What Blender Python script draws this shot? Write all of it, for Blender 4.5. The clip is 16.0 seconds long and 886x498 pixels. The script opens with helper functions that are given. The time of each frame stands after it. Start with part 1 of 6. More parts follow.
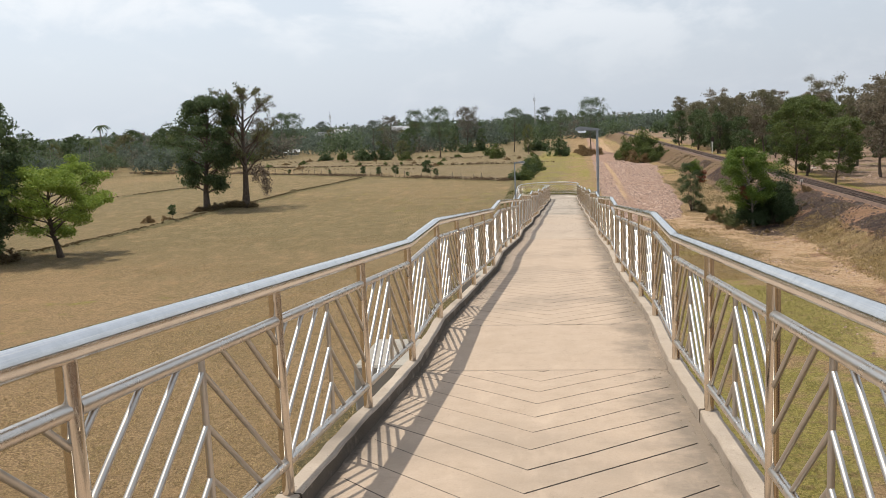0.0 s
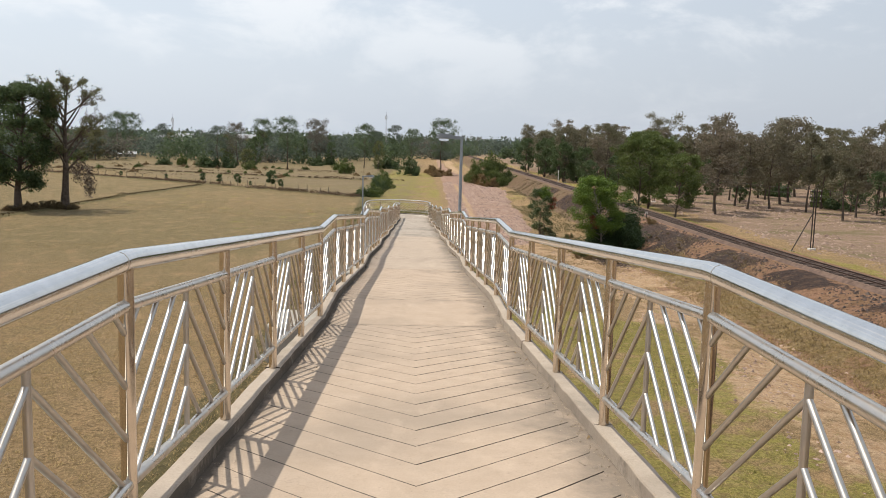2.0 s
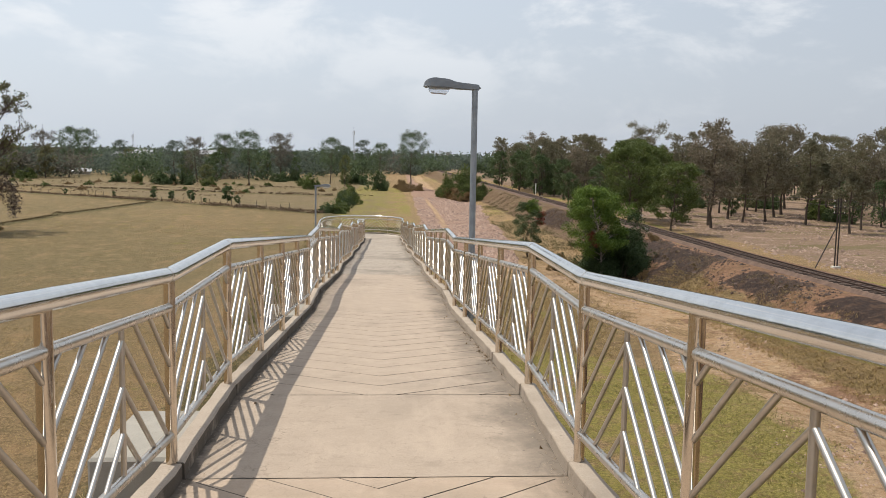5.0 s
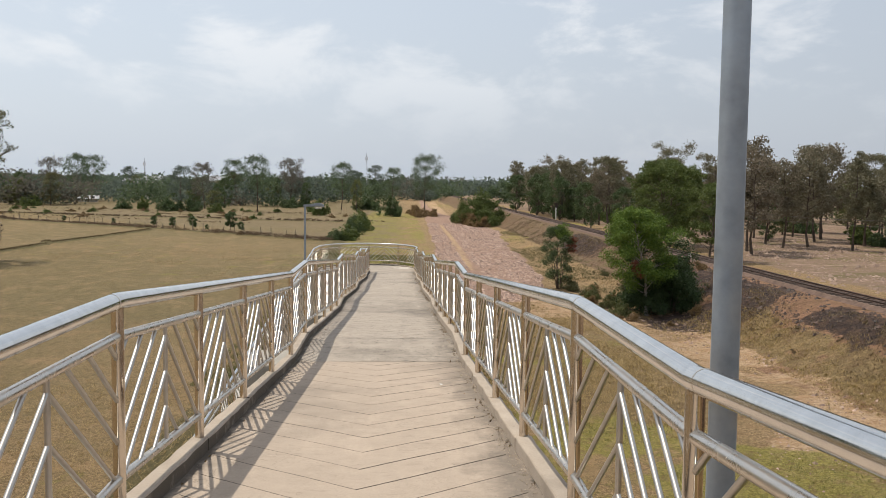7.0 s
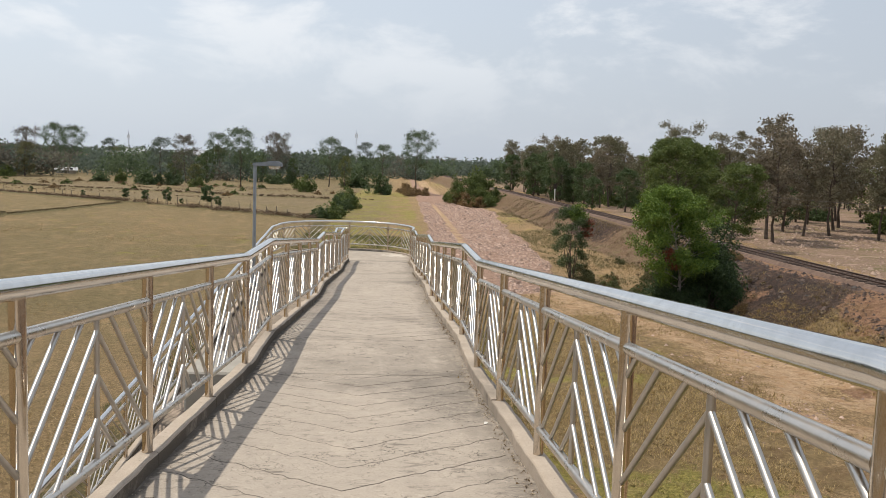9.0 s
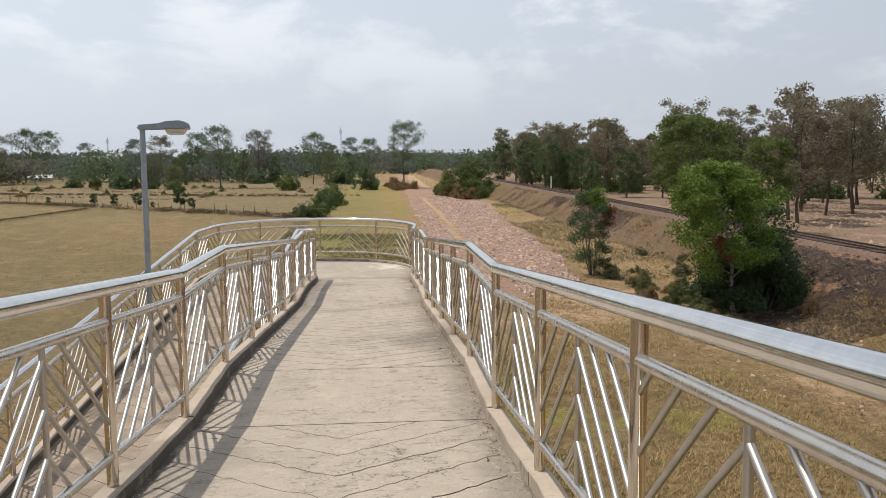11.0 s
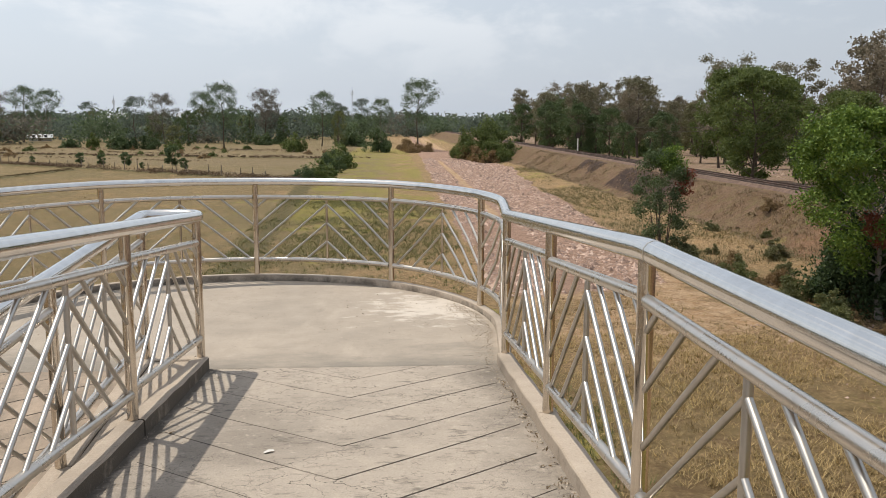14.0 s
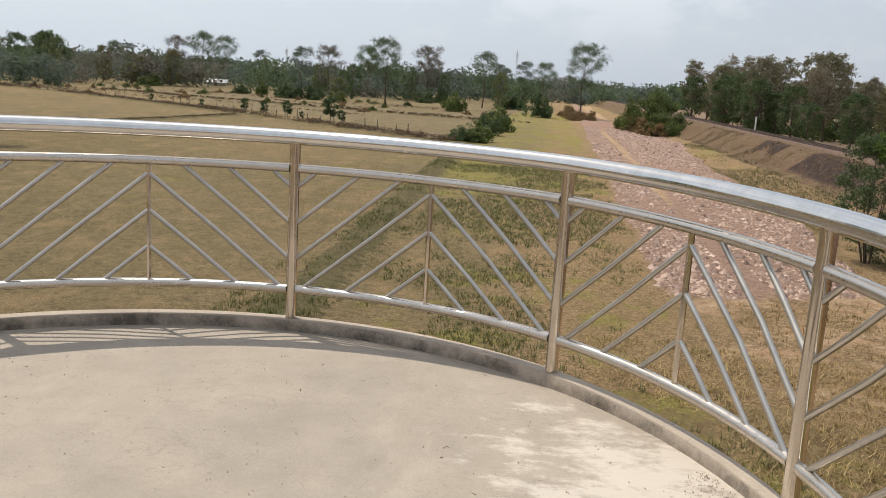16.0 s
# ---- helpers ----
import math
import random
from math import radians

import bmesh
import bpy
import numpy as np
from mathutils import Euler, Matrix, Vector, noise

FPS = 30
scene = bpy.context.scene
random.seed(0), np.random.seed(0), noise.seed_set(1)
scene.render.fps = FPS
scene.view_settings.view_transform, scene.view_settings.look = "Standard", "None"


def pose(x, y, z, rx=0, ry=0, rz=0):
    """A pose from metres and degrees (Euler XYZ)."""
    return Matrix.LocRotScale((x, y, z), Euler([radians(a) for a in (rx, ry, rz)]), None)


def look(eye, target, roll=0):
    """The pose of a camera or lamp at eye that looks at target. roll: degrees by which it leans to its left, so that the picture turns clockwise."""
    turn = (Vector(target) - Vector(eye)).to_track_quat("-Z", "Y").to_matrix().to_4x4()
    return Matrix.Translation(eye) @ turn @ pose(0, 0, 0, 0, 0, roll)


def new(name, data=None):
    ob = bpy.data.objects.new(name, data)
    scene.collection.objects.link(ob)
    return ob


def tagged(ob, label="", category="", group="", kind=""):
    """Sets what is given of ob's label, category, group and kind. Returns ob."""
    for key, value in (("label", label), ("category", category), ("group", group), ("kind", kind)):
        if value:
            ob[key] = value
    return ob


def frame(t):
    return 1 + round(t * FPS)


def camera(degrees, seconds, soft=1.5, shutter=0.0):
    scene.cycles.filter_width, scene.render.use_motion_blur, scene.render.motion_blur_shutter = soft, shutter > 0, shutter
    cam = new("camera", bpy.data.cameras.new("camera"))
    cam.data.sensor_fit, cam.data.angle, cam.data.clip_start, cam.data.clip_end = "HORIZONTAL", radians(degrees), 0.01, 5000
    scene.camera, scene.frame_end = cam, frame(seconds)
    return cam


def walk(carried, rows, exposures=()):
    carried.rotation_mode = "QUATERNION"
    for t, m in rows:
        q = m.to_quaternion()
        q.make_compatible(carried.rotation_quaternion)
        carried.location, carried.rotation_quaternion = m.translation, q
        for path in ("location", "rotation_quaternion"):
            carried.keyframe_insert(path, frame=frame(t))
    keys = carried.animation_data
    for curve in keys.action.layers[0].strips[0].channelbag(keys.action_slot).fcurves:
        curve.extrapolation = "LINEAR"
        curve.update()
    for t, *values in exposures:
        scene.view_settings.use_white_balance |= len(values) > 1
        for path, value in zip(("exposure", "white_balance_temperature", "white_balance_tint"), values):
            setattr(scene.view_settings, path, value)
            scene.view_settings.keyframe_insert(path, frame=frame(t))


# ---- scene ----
cam = camera(54.9, 16.0, 0.8)
PATH = [
    (0, (0.22, -1.371, 10.765), (-0.07, 0.588, 10.485), -2.5),
    (0.5, (0.107, -0.539, 10.715), (0.044, 1.441, 10.436), 1.1),
    (1, (0.05, 0.566, 10.557), (0.125, 2.546, 10.288), 1.5),
    (1.5, (-0.014, 1.999, 10.425), (0.04, 3.975, 10.124), 2.4),
    (2, (-0.035, 3.63, 10.313), (0.035, 5.614, 10.07), 1.5),
    (2.5, (-0.015, 5.481, 10.189), (0.092, 7.468, 9.993), 0.7),
    (3, (-0.011, 7.452, 10.087), (0.087, 9.435, 9.85), 1.1),
    (5.5, (0.031, 18.186, 9.307), (0.176, 20.171, 9.107), 1.0),
    (6, (0.112, 20.515, 9.2), (0.257, 22.499, 8.997), 1.0),
    (6.5, (0.164, 22.868, 9.158), (0.281, 24.859, 9.012), 0.6),
    (7, (0.199, 25.291, 8.911), (0.307, 27.283, 8.768), 0.7),
    (7.5, (0.221, 27.739, 8.706), (0.344, 29.729, 8.549), 1.0),
    (8, (0.203, 30.308, 8.588), (0.334, 32.295, 8.403), 2.1),
    (8.5, (0.176, 32.801, 8.373), (0.307, 34.788, 8.187), 2.0),
    (9, (0.175, 35.207, 8.215), (0.31, 37.194, 8.028), 1.9),
    (9.5, (0.198, 37.599, 8.11), (0.403, 39.573, 7.862), 1.8),
    (10, (0.198, 39.973, 7.964), (0.37, 41.959, 7.8), -0.5),
    (12.5, (0.276, 51.002, 7.151), (0.411, 52.978, 6.874), 0.3),
    (13, (0.277, 52.988, 7.067), (0.408, 54.964, 6.788), 0.4),
    (13.5, (0.244, 54.809, 6.927), (0.374, 56.785, 6.648), 0.1),
    (14, (0.213, 56.495, 6.81), (0.345, 58.471, 6.528), 0.1),
    (14.5, (0.193, 57.977, 6.729), (0.325, 59.953, 6.448), 0.2),
    (15, (0.186, 59.242, 6.684), (0.298, 61.216, 6.381), 0.5),
    (15.5, (0.168, 60.178, 6.618), (0.193, 62.148, 6.273), 2.0),
    (16, (0.141, 60.908, 6.569), (-0.073, 62.861, 6.196), 3.6),
]
walk(cam, [(t, look(eye, target, roll)) for t, eye, target, roll in PATH], [(0, -0.48), (3, -0.5), (6.5, -0.61), (8.5, -0.61), (9.5, -0.54), (12.5, -0.56), (16, -0.53)])

# ---------------- light ----------------
SUN_ELEV, SUN_ROT = radians(66.6), radians(-56.3)
world = bpy.data.worlds.new("sky")
scene.world = world
world.use_nodes = True
wt = world.node_tree
wt.nodes.clear()


def wnode(kind, **inputs):
    n = wt.nodes.new(kind)
    for k, v in inputs.items():
        n.inputs[k].default_value = v
    return n


w_out = wnode("ShaderNodeOutputWorld")
w_bg = wnode("ShaderNodeBackground", Strength=0.15)
w_sky = wnode("ShaderNodeTexSky")
w_sky.sky_type, w_sky.sun_disc = "NISHITA", False
w_sky.sun_elevation, w_sky.sun_rotation = SUN_ELEV, SUN_ROT
w_sky.dust_density, w_sky.air_density, w_sky.ozone_density = 4.0, 1.2, 2.0
# summer haze over the blue, and soft heaped cloud higher up
w_co = wnode("ShaderNodeTexCoord")
w_map = wnode("ShaderNodeMapping", Scale=(1.0, 1.0, 2.1), Location=(0.4, 0.2, 0.6))
w_n1 = wnode("ShaderNodeTexNoise", Scale=5.2, Detail=11.0, Roughness=0.58, Distortion=0.3)
w_sep = wt.nodes.new("ShaderNodeSeparateXYZ")


def wrange(sock, a, b, lo, hi):
    r = wt.nodes.new("ShaderNodeMapRange")
    r.interpolation_type = "SMOOTHSTEP"
    for k, v in (("From Min", a), ("From Max", b), ("To Min", lo), ("To Max", hi)):
        r.inputs[k].default_value = v
    wt.links.new(sock, r.inputs["Value"])
    return r.outputs["Result"]


def wmath(op, a, b):
    n = wt.nodes.new("ShaderNodeMath")
    n.operation = op
    for i, v in enumerate((a, b)):
        if isinstance(v, float):
            n.inputs[i].default_value = v
        else:
            wt.links.new(v, n.inputs[i])
    return n.outputs[0]


w_haze, w_mix = [wt.nodes.new("ShaderNodeMix") for _ in range(2)]
for n in (w_haze, w_mix):
    n.data_type = "RGBA"
w_mix.inputs["B"].default_value = (9.7, 9.8, 9.95, 1)
wt.links.new(w_co.outputs["Generated"], w_map.inputs["Vector"])
wt.links.new(w_co.outputs["Generated"], w_sep.inputs[0])
wt.links.new(w_map.outputs["Vector"], w_n1.inputs["Vector"])
wt.links.new(wrange(w_sep.outputs["Z"], 0.0, 0.45, 0.78, 0.55), w_haze.inputs["Factor"])
wt.links.new(w_sky.outputs["Color"], w_haze.inputs["A"])
wt.links.new(w_haze.outputs["Result"], w_mix.inputs["A"])
# the haze is brighter towards the sun
w_dot = wt.nodes.new("ShaderNodeVectorMath")
w_dot.operation = "DOT_PRODUCT"
w_dot.inputs[1].default_value = (-0.3305, 0.2203, 0.918)
wt.links.new(w_co.outputs["Generated"], w_dot.inputs[0])
w_glow = wt.nodes.new("ShaderNodeMix")
w_glow.data_type = "RGBA"
w_glow.inputs["A"].default_value, w_glow.inputs["B"].default_value = (6.0, 6.55, 7.4, 1), (8.25, 9.1, 10.15, 1)
wt.links.new(wrange(w_dot.outputs["Value"], 0.0, 0.6, 0.0, 1.0), w_glow.inputs["Factor"])
wt.links.new(w_glow.outputs["Result"], w_haze.inputs["B"])
w_cl = wmath("MULTIPLY", wrange(w_n1.outputs["Fac"], 0.47, 0.64, 0.0, 0.66), wrange(w_sep.outputs["Z"], 0.04, 0.2, 0.2, 1.0))
wt.links.new(w_cl, w_mix.inputs["Factor"])
wt.links.new(w_mix.outputs["Result"], w_bg.inputs["Color"])
wt.links.new(w_bg.outputs["Background"], w_out.inputs["Surface"])

sun = new("sun", bpy.data.lights.new("sun", "SUN"))
sun.data.energy, sun.data.angle, sun.data.color = 5.4, radians(0.6), (1.0, 0.925, 0.81)
sun.matrix_basis = look((-21.6, 14.4, 60), (0.0, 0.0, 0.0))


# ---------------- materials ----------------
def material(name, rough=0.8, metal=0.0, spec=0.3):
    m = bpy.data.materials.new(name)
    m.use_nodes = True
    b = m.node_tree.nodes["Principled BSDF"]
    b.inputs["Roughness"].default_value = rough
    b.inputs["Metallic"].default_value = metal
    b.inputs["Specular IOR Level"].default_value = spec
    return m, m.node_tree, b


def add(nt, kind, **inputs):
    n = nt.nodes.new(kind)
    for k, v in inputs.items():
        n.inputs[k].default_value = v
    return n


def noise_of(nt, scale, detail=5.0, rough=0.6, vec=None, stretch=None):
    n = add(nt, "ShaderNodeTexNoise", Scale=scale, Detail=detail, Roughness=rough)
    if vec is None:
        vec = nt.nodes.new("ShaderNodeNewGeometry").outputs["Position"]
    if stretch:
        mp = add(nt, "ShaderNodeMapping", Scale=stretch)
        nt.links.new(vec, mp.inputs["Vector"])
        vec = mp.outputs["Vector"]
    nt.links.new(vec, n.inputs["Vector"])
    return n.outputs["Fac"]


def ranged(nt, sock, a, b, lo=0.0, hi=1.0):
    r = nt.nodes.new("ShaderNodeMapRange")
    for k, v in (("From Min", a), ("From Max", b), ("To Min", lo), ("To Max", hi)):
        r.inputs[k].default_value = v
    nt.links.new(sock, r.inputs["Value"])
    return r.outputs["Result"]


def mixed(nt, fac, a, b):
    m = nt.nodes.new("ShaderNodeMix")
    m.data_type = "RGBA"
    for key, v in (("Factor", fac), ("A", a), ("B", b)):
        if isinstance(v, (tuple, list)):
            m.inputs[key].default_value = (*v, 1)
        elif isinstance(v, (int, float)):
            m.inputs[key].default_value = v
        else:
            nt.links.new(v, m.inputs[key])
    return m.outputs["Result"]


def bumped(nt, b, sock, strength, dist):
    n = add(nt, "ShaderNodeBump", Strength=strength, Distance=dist)
    nt.links.new(sock, n.inputs["Height"])
    nt.links.new(n.outputs["Normal"], b.inputs["Normal"])


def math2(nt, op, a, b):
    n = nt.nodes.new("ShaderNodeMath")
    n.operation = op
    for i, v in enumerate((a, b)):
        if isinstance(v, (int, float)):
            n.inputs[i].default_value = v
        else:
            nt.links.new(v, n.inputs[i])
    return n.outputs[0]


def concrete(name, base, dark, light, stain=0.55, edge=0.0, cracked=0.0, edge_from=0.6):
    m, nt, b = material(name, 0.9, 0, 0.2)
    big = noise_of(nt, 0.55, 4)
    mid = noise_of(nt, 5.0, 6, 0.65)
    fine = noise_of(nt, 90.0, 4, 0.7)
    c = mixed(nt, ranged(nt, mid, 0.35, 0.7), base, light)
    c = mixed(nt, math2(nt, "MULTIPLY", ranged(nt, big, 0.52, 0.72), stain), c, dark)
    c = mixed(nt, math2(nt, "MULTIPLY", ranged(nt, fine, 0.3, 0.75), 0.35), c, dark)
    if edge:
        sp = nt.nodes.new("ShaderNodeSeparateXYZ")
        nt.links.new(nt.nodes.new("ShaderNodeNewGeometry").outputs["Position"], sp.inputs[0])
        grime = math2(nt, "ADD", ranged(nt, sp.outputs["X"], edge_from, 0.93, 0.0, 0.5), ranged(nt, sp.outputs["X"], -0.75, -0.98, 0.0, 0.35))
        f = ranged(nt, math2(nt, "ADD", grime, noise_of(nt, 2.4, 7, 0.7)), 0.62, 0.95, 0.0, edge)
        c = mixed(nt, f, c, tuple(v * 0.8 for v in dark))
        # black mouldy line along both kerbs, ragged; heavier on the left, shade painted in
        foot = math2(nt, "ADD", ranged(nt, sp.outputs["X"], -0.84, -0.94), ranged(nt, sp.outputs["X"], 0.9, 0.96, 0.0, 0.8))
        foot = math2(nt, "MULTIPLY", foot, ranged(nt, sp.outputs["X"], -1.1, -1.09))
        mould_shade = ranged(nt, math2(nt, "ADD", math2(nt, "MULTIPLY", foot, 0.5), noise_of(nt, 5.0, 6, 0.7)), 0.74, 0.9, 0.0, 0.7)
        c = mixed(nt, mould_shade, c, (0.045, 0.038, 0.03))
    if cracked:
        # fine cracks and broken skin
        vo = nt.nodes.new("ShaderNodeTexVoronoi")
        vo.feature = "DISTANCE_TO_EDGE"
        vo.inputs["Scale"].default_value = 2.6
        wv = nt.nodes.new("ShaderNodeVectorMath")
        wv.operation = "ADD"
        nz = nt.nodes.new("ShaderNodeTexNoise")
        nz.inputs["Scale"].default_value, nz.inputs["Detail"].default_value = 3.0, 8.0
        gp = nt.nodes.new("ShaderNodeNewGeometry").outputs["Position"]
        nt.links.new(gp, nz.inputs["Vector"])
        nt.links.new(gp, wv.inputs[0])
        nt.links.new(nz.outputs["Color"], wv.inputs[1])
        nt.links.new(wv.outputs[0], vo.inputs["Vector"])
        line = ranged(nt, vo.outputs["Distance"], 0.012, 0.003)
        f = math2(nt, "MULTIPLY", line, ranged(nt, noise_of(nt, 1.3, 5, 0.7), 0.5, 0.58, 0.0, cracked))
        c = mixed(nt, f, c, (0.075, 0.065, 0.052))
        # a finer net of broken lines
        vf = nt.nodes.new("ShaderNodeTexVoronoi")
        vf.feature = "DISTANCE_TO_EDGE"
        vf.inputs["Scale"].default_value = 7.5
        nt.links.new(wv.outputs[0], vf.inputs["Vector"])
        f = math2(nt, "MULTIPLY", ranged(nt, vf.outputs["Distance"], 0.03, 0.008), ranged(nt, noise_of(nt, 3.1, 6, 0.75), 0.46, 0.6, 0.0, 0.75 * cracked))
        c = mixed(nt, f, c, tuple(v * 0.6 for v in dark))
        flake = ranged(nt, noise_of(nt, 16.0, 6, 0.75), 0.56, 0.66, 0.0, 0.45 * cracked)
        c = mixed(nt, flake, c, tuple(min(v * 1.15, 0.7) for v in light))
        skin = ranged(nt, noise_of(nt, 7.0, 8, 0.75, None, (0.7, 1.6, 1.0)), 0.56, 0.66, 0.0, 0.8 * cracked)
        c = mixed(nt, skin, c, tuple(v * 0.85 for v in dark))
    chips = noise_of(nt, 11.0, 4, 0.7)
    c = mixed(nt, ranged(nt, chips, 0.7, 0.74, 0.0, 0.6), c, tuple(v * 0.55 for v in dark))
    speck = noise_of(nt, 34.0, 3, 0.6)
    c = mixed(nt, math2(nt, "MULTIPLY", ranged(nt, speck, 0.66, 0.72), 0.55), c, dark)
    streak = noise_of(nt, 1.6, 6, 0.7, None, (2.2, 0.7, 1.0))
    c = mixed(nt, math2(nt, "MULTIPLY", ranged(nt, streak, 0.55, 0.75), 0.5), c, tuple(v * 1.12 for v in light))
    nt.links.new(c, b.inputs["Base Color"])
    bumped(nt, b, math2(nt, "ADD", math2(nt, "MULTIPLY", mid, 0.5), fine), 0.5, 0.006 + 0.012 * cracked)
    return m


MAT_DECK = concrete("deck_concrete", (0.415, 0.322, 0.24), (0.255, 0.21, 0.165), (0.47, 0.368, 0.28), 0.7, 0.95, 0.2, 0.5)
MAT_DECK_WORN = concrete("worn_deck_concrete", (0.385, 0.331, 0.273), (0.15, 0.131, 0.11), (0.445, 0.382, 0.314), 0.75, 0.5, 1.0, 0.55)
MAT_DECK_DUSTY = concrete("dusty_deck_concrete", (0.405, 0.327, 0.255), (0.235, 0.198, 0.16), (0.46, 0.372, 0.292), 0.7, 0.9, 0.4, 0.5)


def landing_concrete():
    """The deck's concrete with white lime bloom along the landing's edge."""
    m = concrete("landing_concrete", (0.355, 0.302, 0.245), (0.21, 0.187, 0.158), (0.41, 0.35, 0.285), 0.65, 0.0, 0.2)
    nt = m.node_tree
    b = nt.nodes["Principled BSDF"]
    col = b.inputs["Base Color"].links[0].from_socket
    pos = nt.nodes.new("ShaderNodeNewGeometry").outputs["Position"]
    d = nt.nodes.new("ShaderNodeVectorMath")
    d.operation = "DISTANCE"
    d.inputs[1].default_value = (0.7, 63.75, 5.24)
    nt.links.new(pos, d.inputs[0])
    near = ranged(nt, d.outputs["Value"], 1.25, 0.15)
    nz = noise_of(nt, 4.2, 8, 0.72, None, (1.0, 1.8, 1.0))
    f = ranged(nt, math2(nt, "ADD", math2(nt, "MULTIPLY", near, 0.35), nz), 0.7, 0.84, 0.0, 0.75)
    col = mixed(nt, f, col, (0.58, 0.52, 0.45))
    # damp grime spread over the old joint
    sp = nt.nodes.new("ShaderNodeSeparateXYZ")
    nt.links.new(pos, sp.inputs[0])
    f = math2(nt, "ADD", math2(nt, "MULTIPLY", ranged(nt, sp.outputs["Y"], 62.75, 62.0), 0.35), noise_of(nt, 2.2, 8, 0.7, None, (0.6, 1.4, 1.0)))
    col = mixed(nt, ranged(nt, f, 0.62, 0.85, 0.0, 0.75), col, (0.20, 0.18, 0.152))
    nt.links.new(col, b.inputs["Base Color"])
    return m


MAT_LANDING = landing_concrete()
# groove faces: grime, with shade the shallow cuts hardly catch painted in
MAT_GROOVE = concrete("grimy_shade_groove", (0.10, 0.085, 0.068), (0.06, 0.05, 0.042), (0.15, 0.125, 0.10))
MAT_GROOVE_WORN = concrete("worn_shade_groove", (0.115, 0.098, 0.08), (0.05, 0.043, 0.036), (0.24, 0.2, 0.165), 0.8)


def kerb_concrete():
    """Mouldy kerb concrete; shade painted into upright faces, deepest on left kerb and landing."""
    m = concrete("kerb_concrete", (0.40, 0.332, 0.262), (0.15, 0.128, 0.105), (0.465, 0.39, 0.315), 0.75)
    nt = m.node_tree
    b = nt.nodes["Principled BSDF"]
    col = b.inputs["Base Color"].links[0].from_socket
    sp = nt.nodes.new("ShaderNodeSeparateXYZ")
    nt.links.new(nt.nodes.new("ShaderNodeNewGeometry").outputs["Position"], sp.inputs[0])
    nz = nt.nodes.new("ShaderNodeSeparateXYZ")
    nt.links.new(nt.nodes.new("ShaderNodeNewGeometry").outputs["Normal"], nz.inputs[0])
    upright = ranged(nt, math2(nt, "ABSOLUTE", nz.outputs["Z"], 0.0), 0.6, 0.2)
    # where shade is painted in with the black: left kerb, part of landing
    shaded_run = math2(nt, "MAXIMUM", math2(nt, "MULTIPLY", ranged(nt, sp.outputs["X"], -0.8, -0.9), ranged(nt, sp.outputs["Y"], 62.6, 62.0)), ranged(nt, sp.outputs["Y"], 62.6, 63.6, 0.0, 0.62))
    side = math2(nt, "MULTIPLY", upright, ranged(nt, shaded_run, 0.0, 1.0, 0.25, 1.0))
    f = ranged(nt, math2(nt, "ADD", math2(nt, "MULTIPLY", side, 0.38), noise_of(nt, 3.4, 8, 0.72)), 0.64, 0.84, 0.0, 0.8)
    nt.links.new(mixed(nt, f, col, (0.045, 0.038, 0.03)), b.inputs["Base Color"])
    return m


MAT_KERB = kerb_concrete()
MAT_PIER = concrete("pier_concrete", (0.33, 0.31, 0.27), (0.2, 0.19, 0.17), (0.4, 0.37, 0.32), 0.5)


def steel(name, tint, rough, streak=True):
    m, nt, b = material(name, rough, 1.0, 0.5)
    n = noise_of(nt, 14.0, 5, 0.6)
    c = mixed(nt, ranged(nt, n, 0.35, 0.7), tint, tuple(v * 0.88 for v in tint))
    nt.links.new(c, b.inputs["Base Color"])
    nt.links.new(ranged(nt, noise_of(nt, 6.0, 4), 0.3, 0.75, rough * 0.8, rough * 1.5), b.inputs["Roughness"])
    return m


MAT_STEEL = steel("polished_stainless_steel", (0.66, 0.595, 0.515), 0.1)
MAT_BAR = steel("stainless_bar_steel", (0.52, 0.49, 0.45), 0.36)
MAT_RAILTOP = steel("dusty_stainless_steel", (0.75, 0.725, 0.69), 0.12)
MAT_MIDRAIL = steel("worn_stainless_steel", (0.63, 0.575, 0.51), 0.26)
MAT_GALV = steel("galvanised_steel", (0.36, 0.39, 0.42), 0.55)


def plain(name, a, b_, scale=3.0, rough=0.8, metal=0.0, bump=0.3):
    m, nt, b = material(name, rough, metal)
    n = noise_of(nt, scale, 5)
    nt.links.new(mixed(nt, ranged(nt, n, 0.3, 0.7), a, b_), b.inputs["Base Color"])
    if bump:
        bumped(nt, b, noise_of(nt, scale * 8, 4), bump, 0.02)
    return m


MAT_LAMP = plain("grey_lamp_paint", (0.20, 0.22, 0.24), (0.27, 0.29, 0.31), 6.0, 0.5, 0.0, 0)
MAT_BARK = plain("bark", (0.06, 0.046, 0.035), (0.135, 0.105, 0.082), 2.5, 0.95, 0, 0.8)
MAT_PALEBARK = plain("pale_bark", (0.17, 0.15, 0.13), (0.28, 0.25, 0.22), 2.5, 0.95, 0, 0.6)

MAT_RAILIRON = plain("rusty_rail_iron", (0.07, 0.05, 0.04), (0.14, 0.09, 0.07), 3.0, 0.6, 0.4, 0)
MAT_BALLAST = plain("ballast", (0.085, 0.055, 0.042), (0.18, 0.12, 0.09), 2.0, 0.95, 0, 1.0)
MAT_SLEEPER = plain("sleeper", (0.075, 0.055, 0.045), (0.14, 0.105, 0.085), 2.0, 0.9)
MAT_IRONPOLE = plain("dark_iron_pole", (0.03, 0.028, 0.026), (0.07, 0.05, 0.04), 3.0, 0.7, 0.2, 0)
MAT_WHITE = plain("whitewash", (0.6, 0.58, 0.54), (0.75, 0.73, 0.7), 2.0, 0.8, 0, 0)
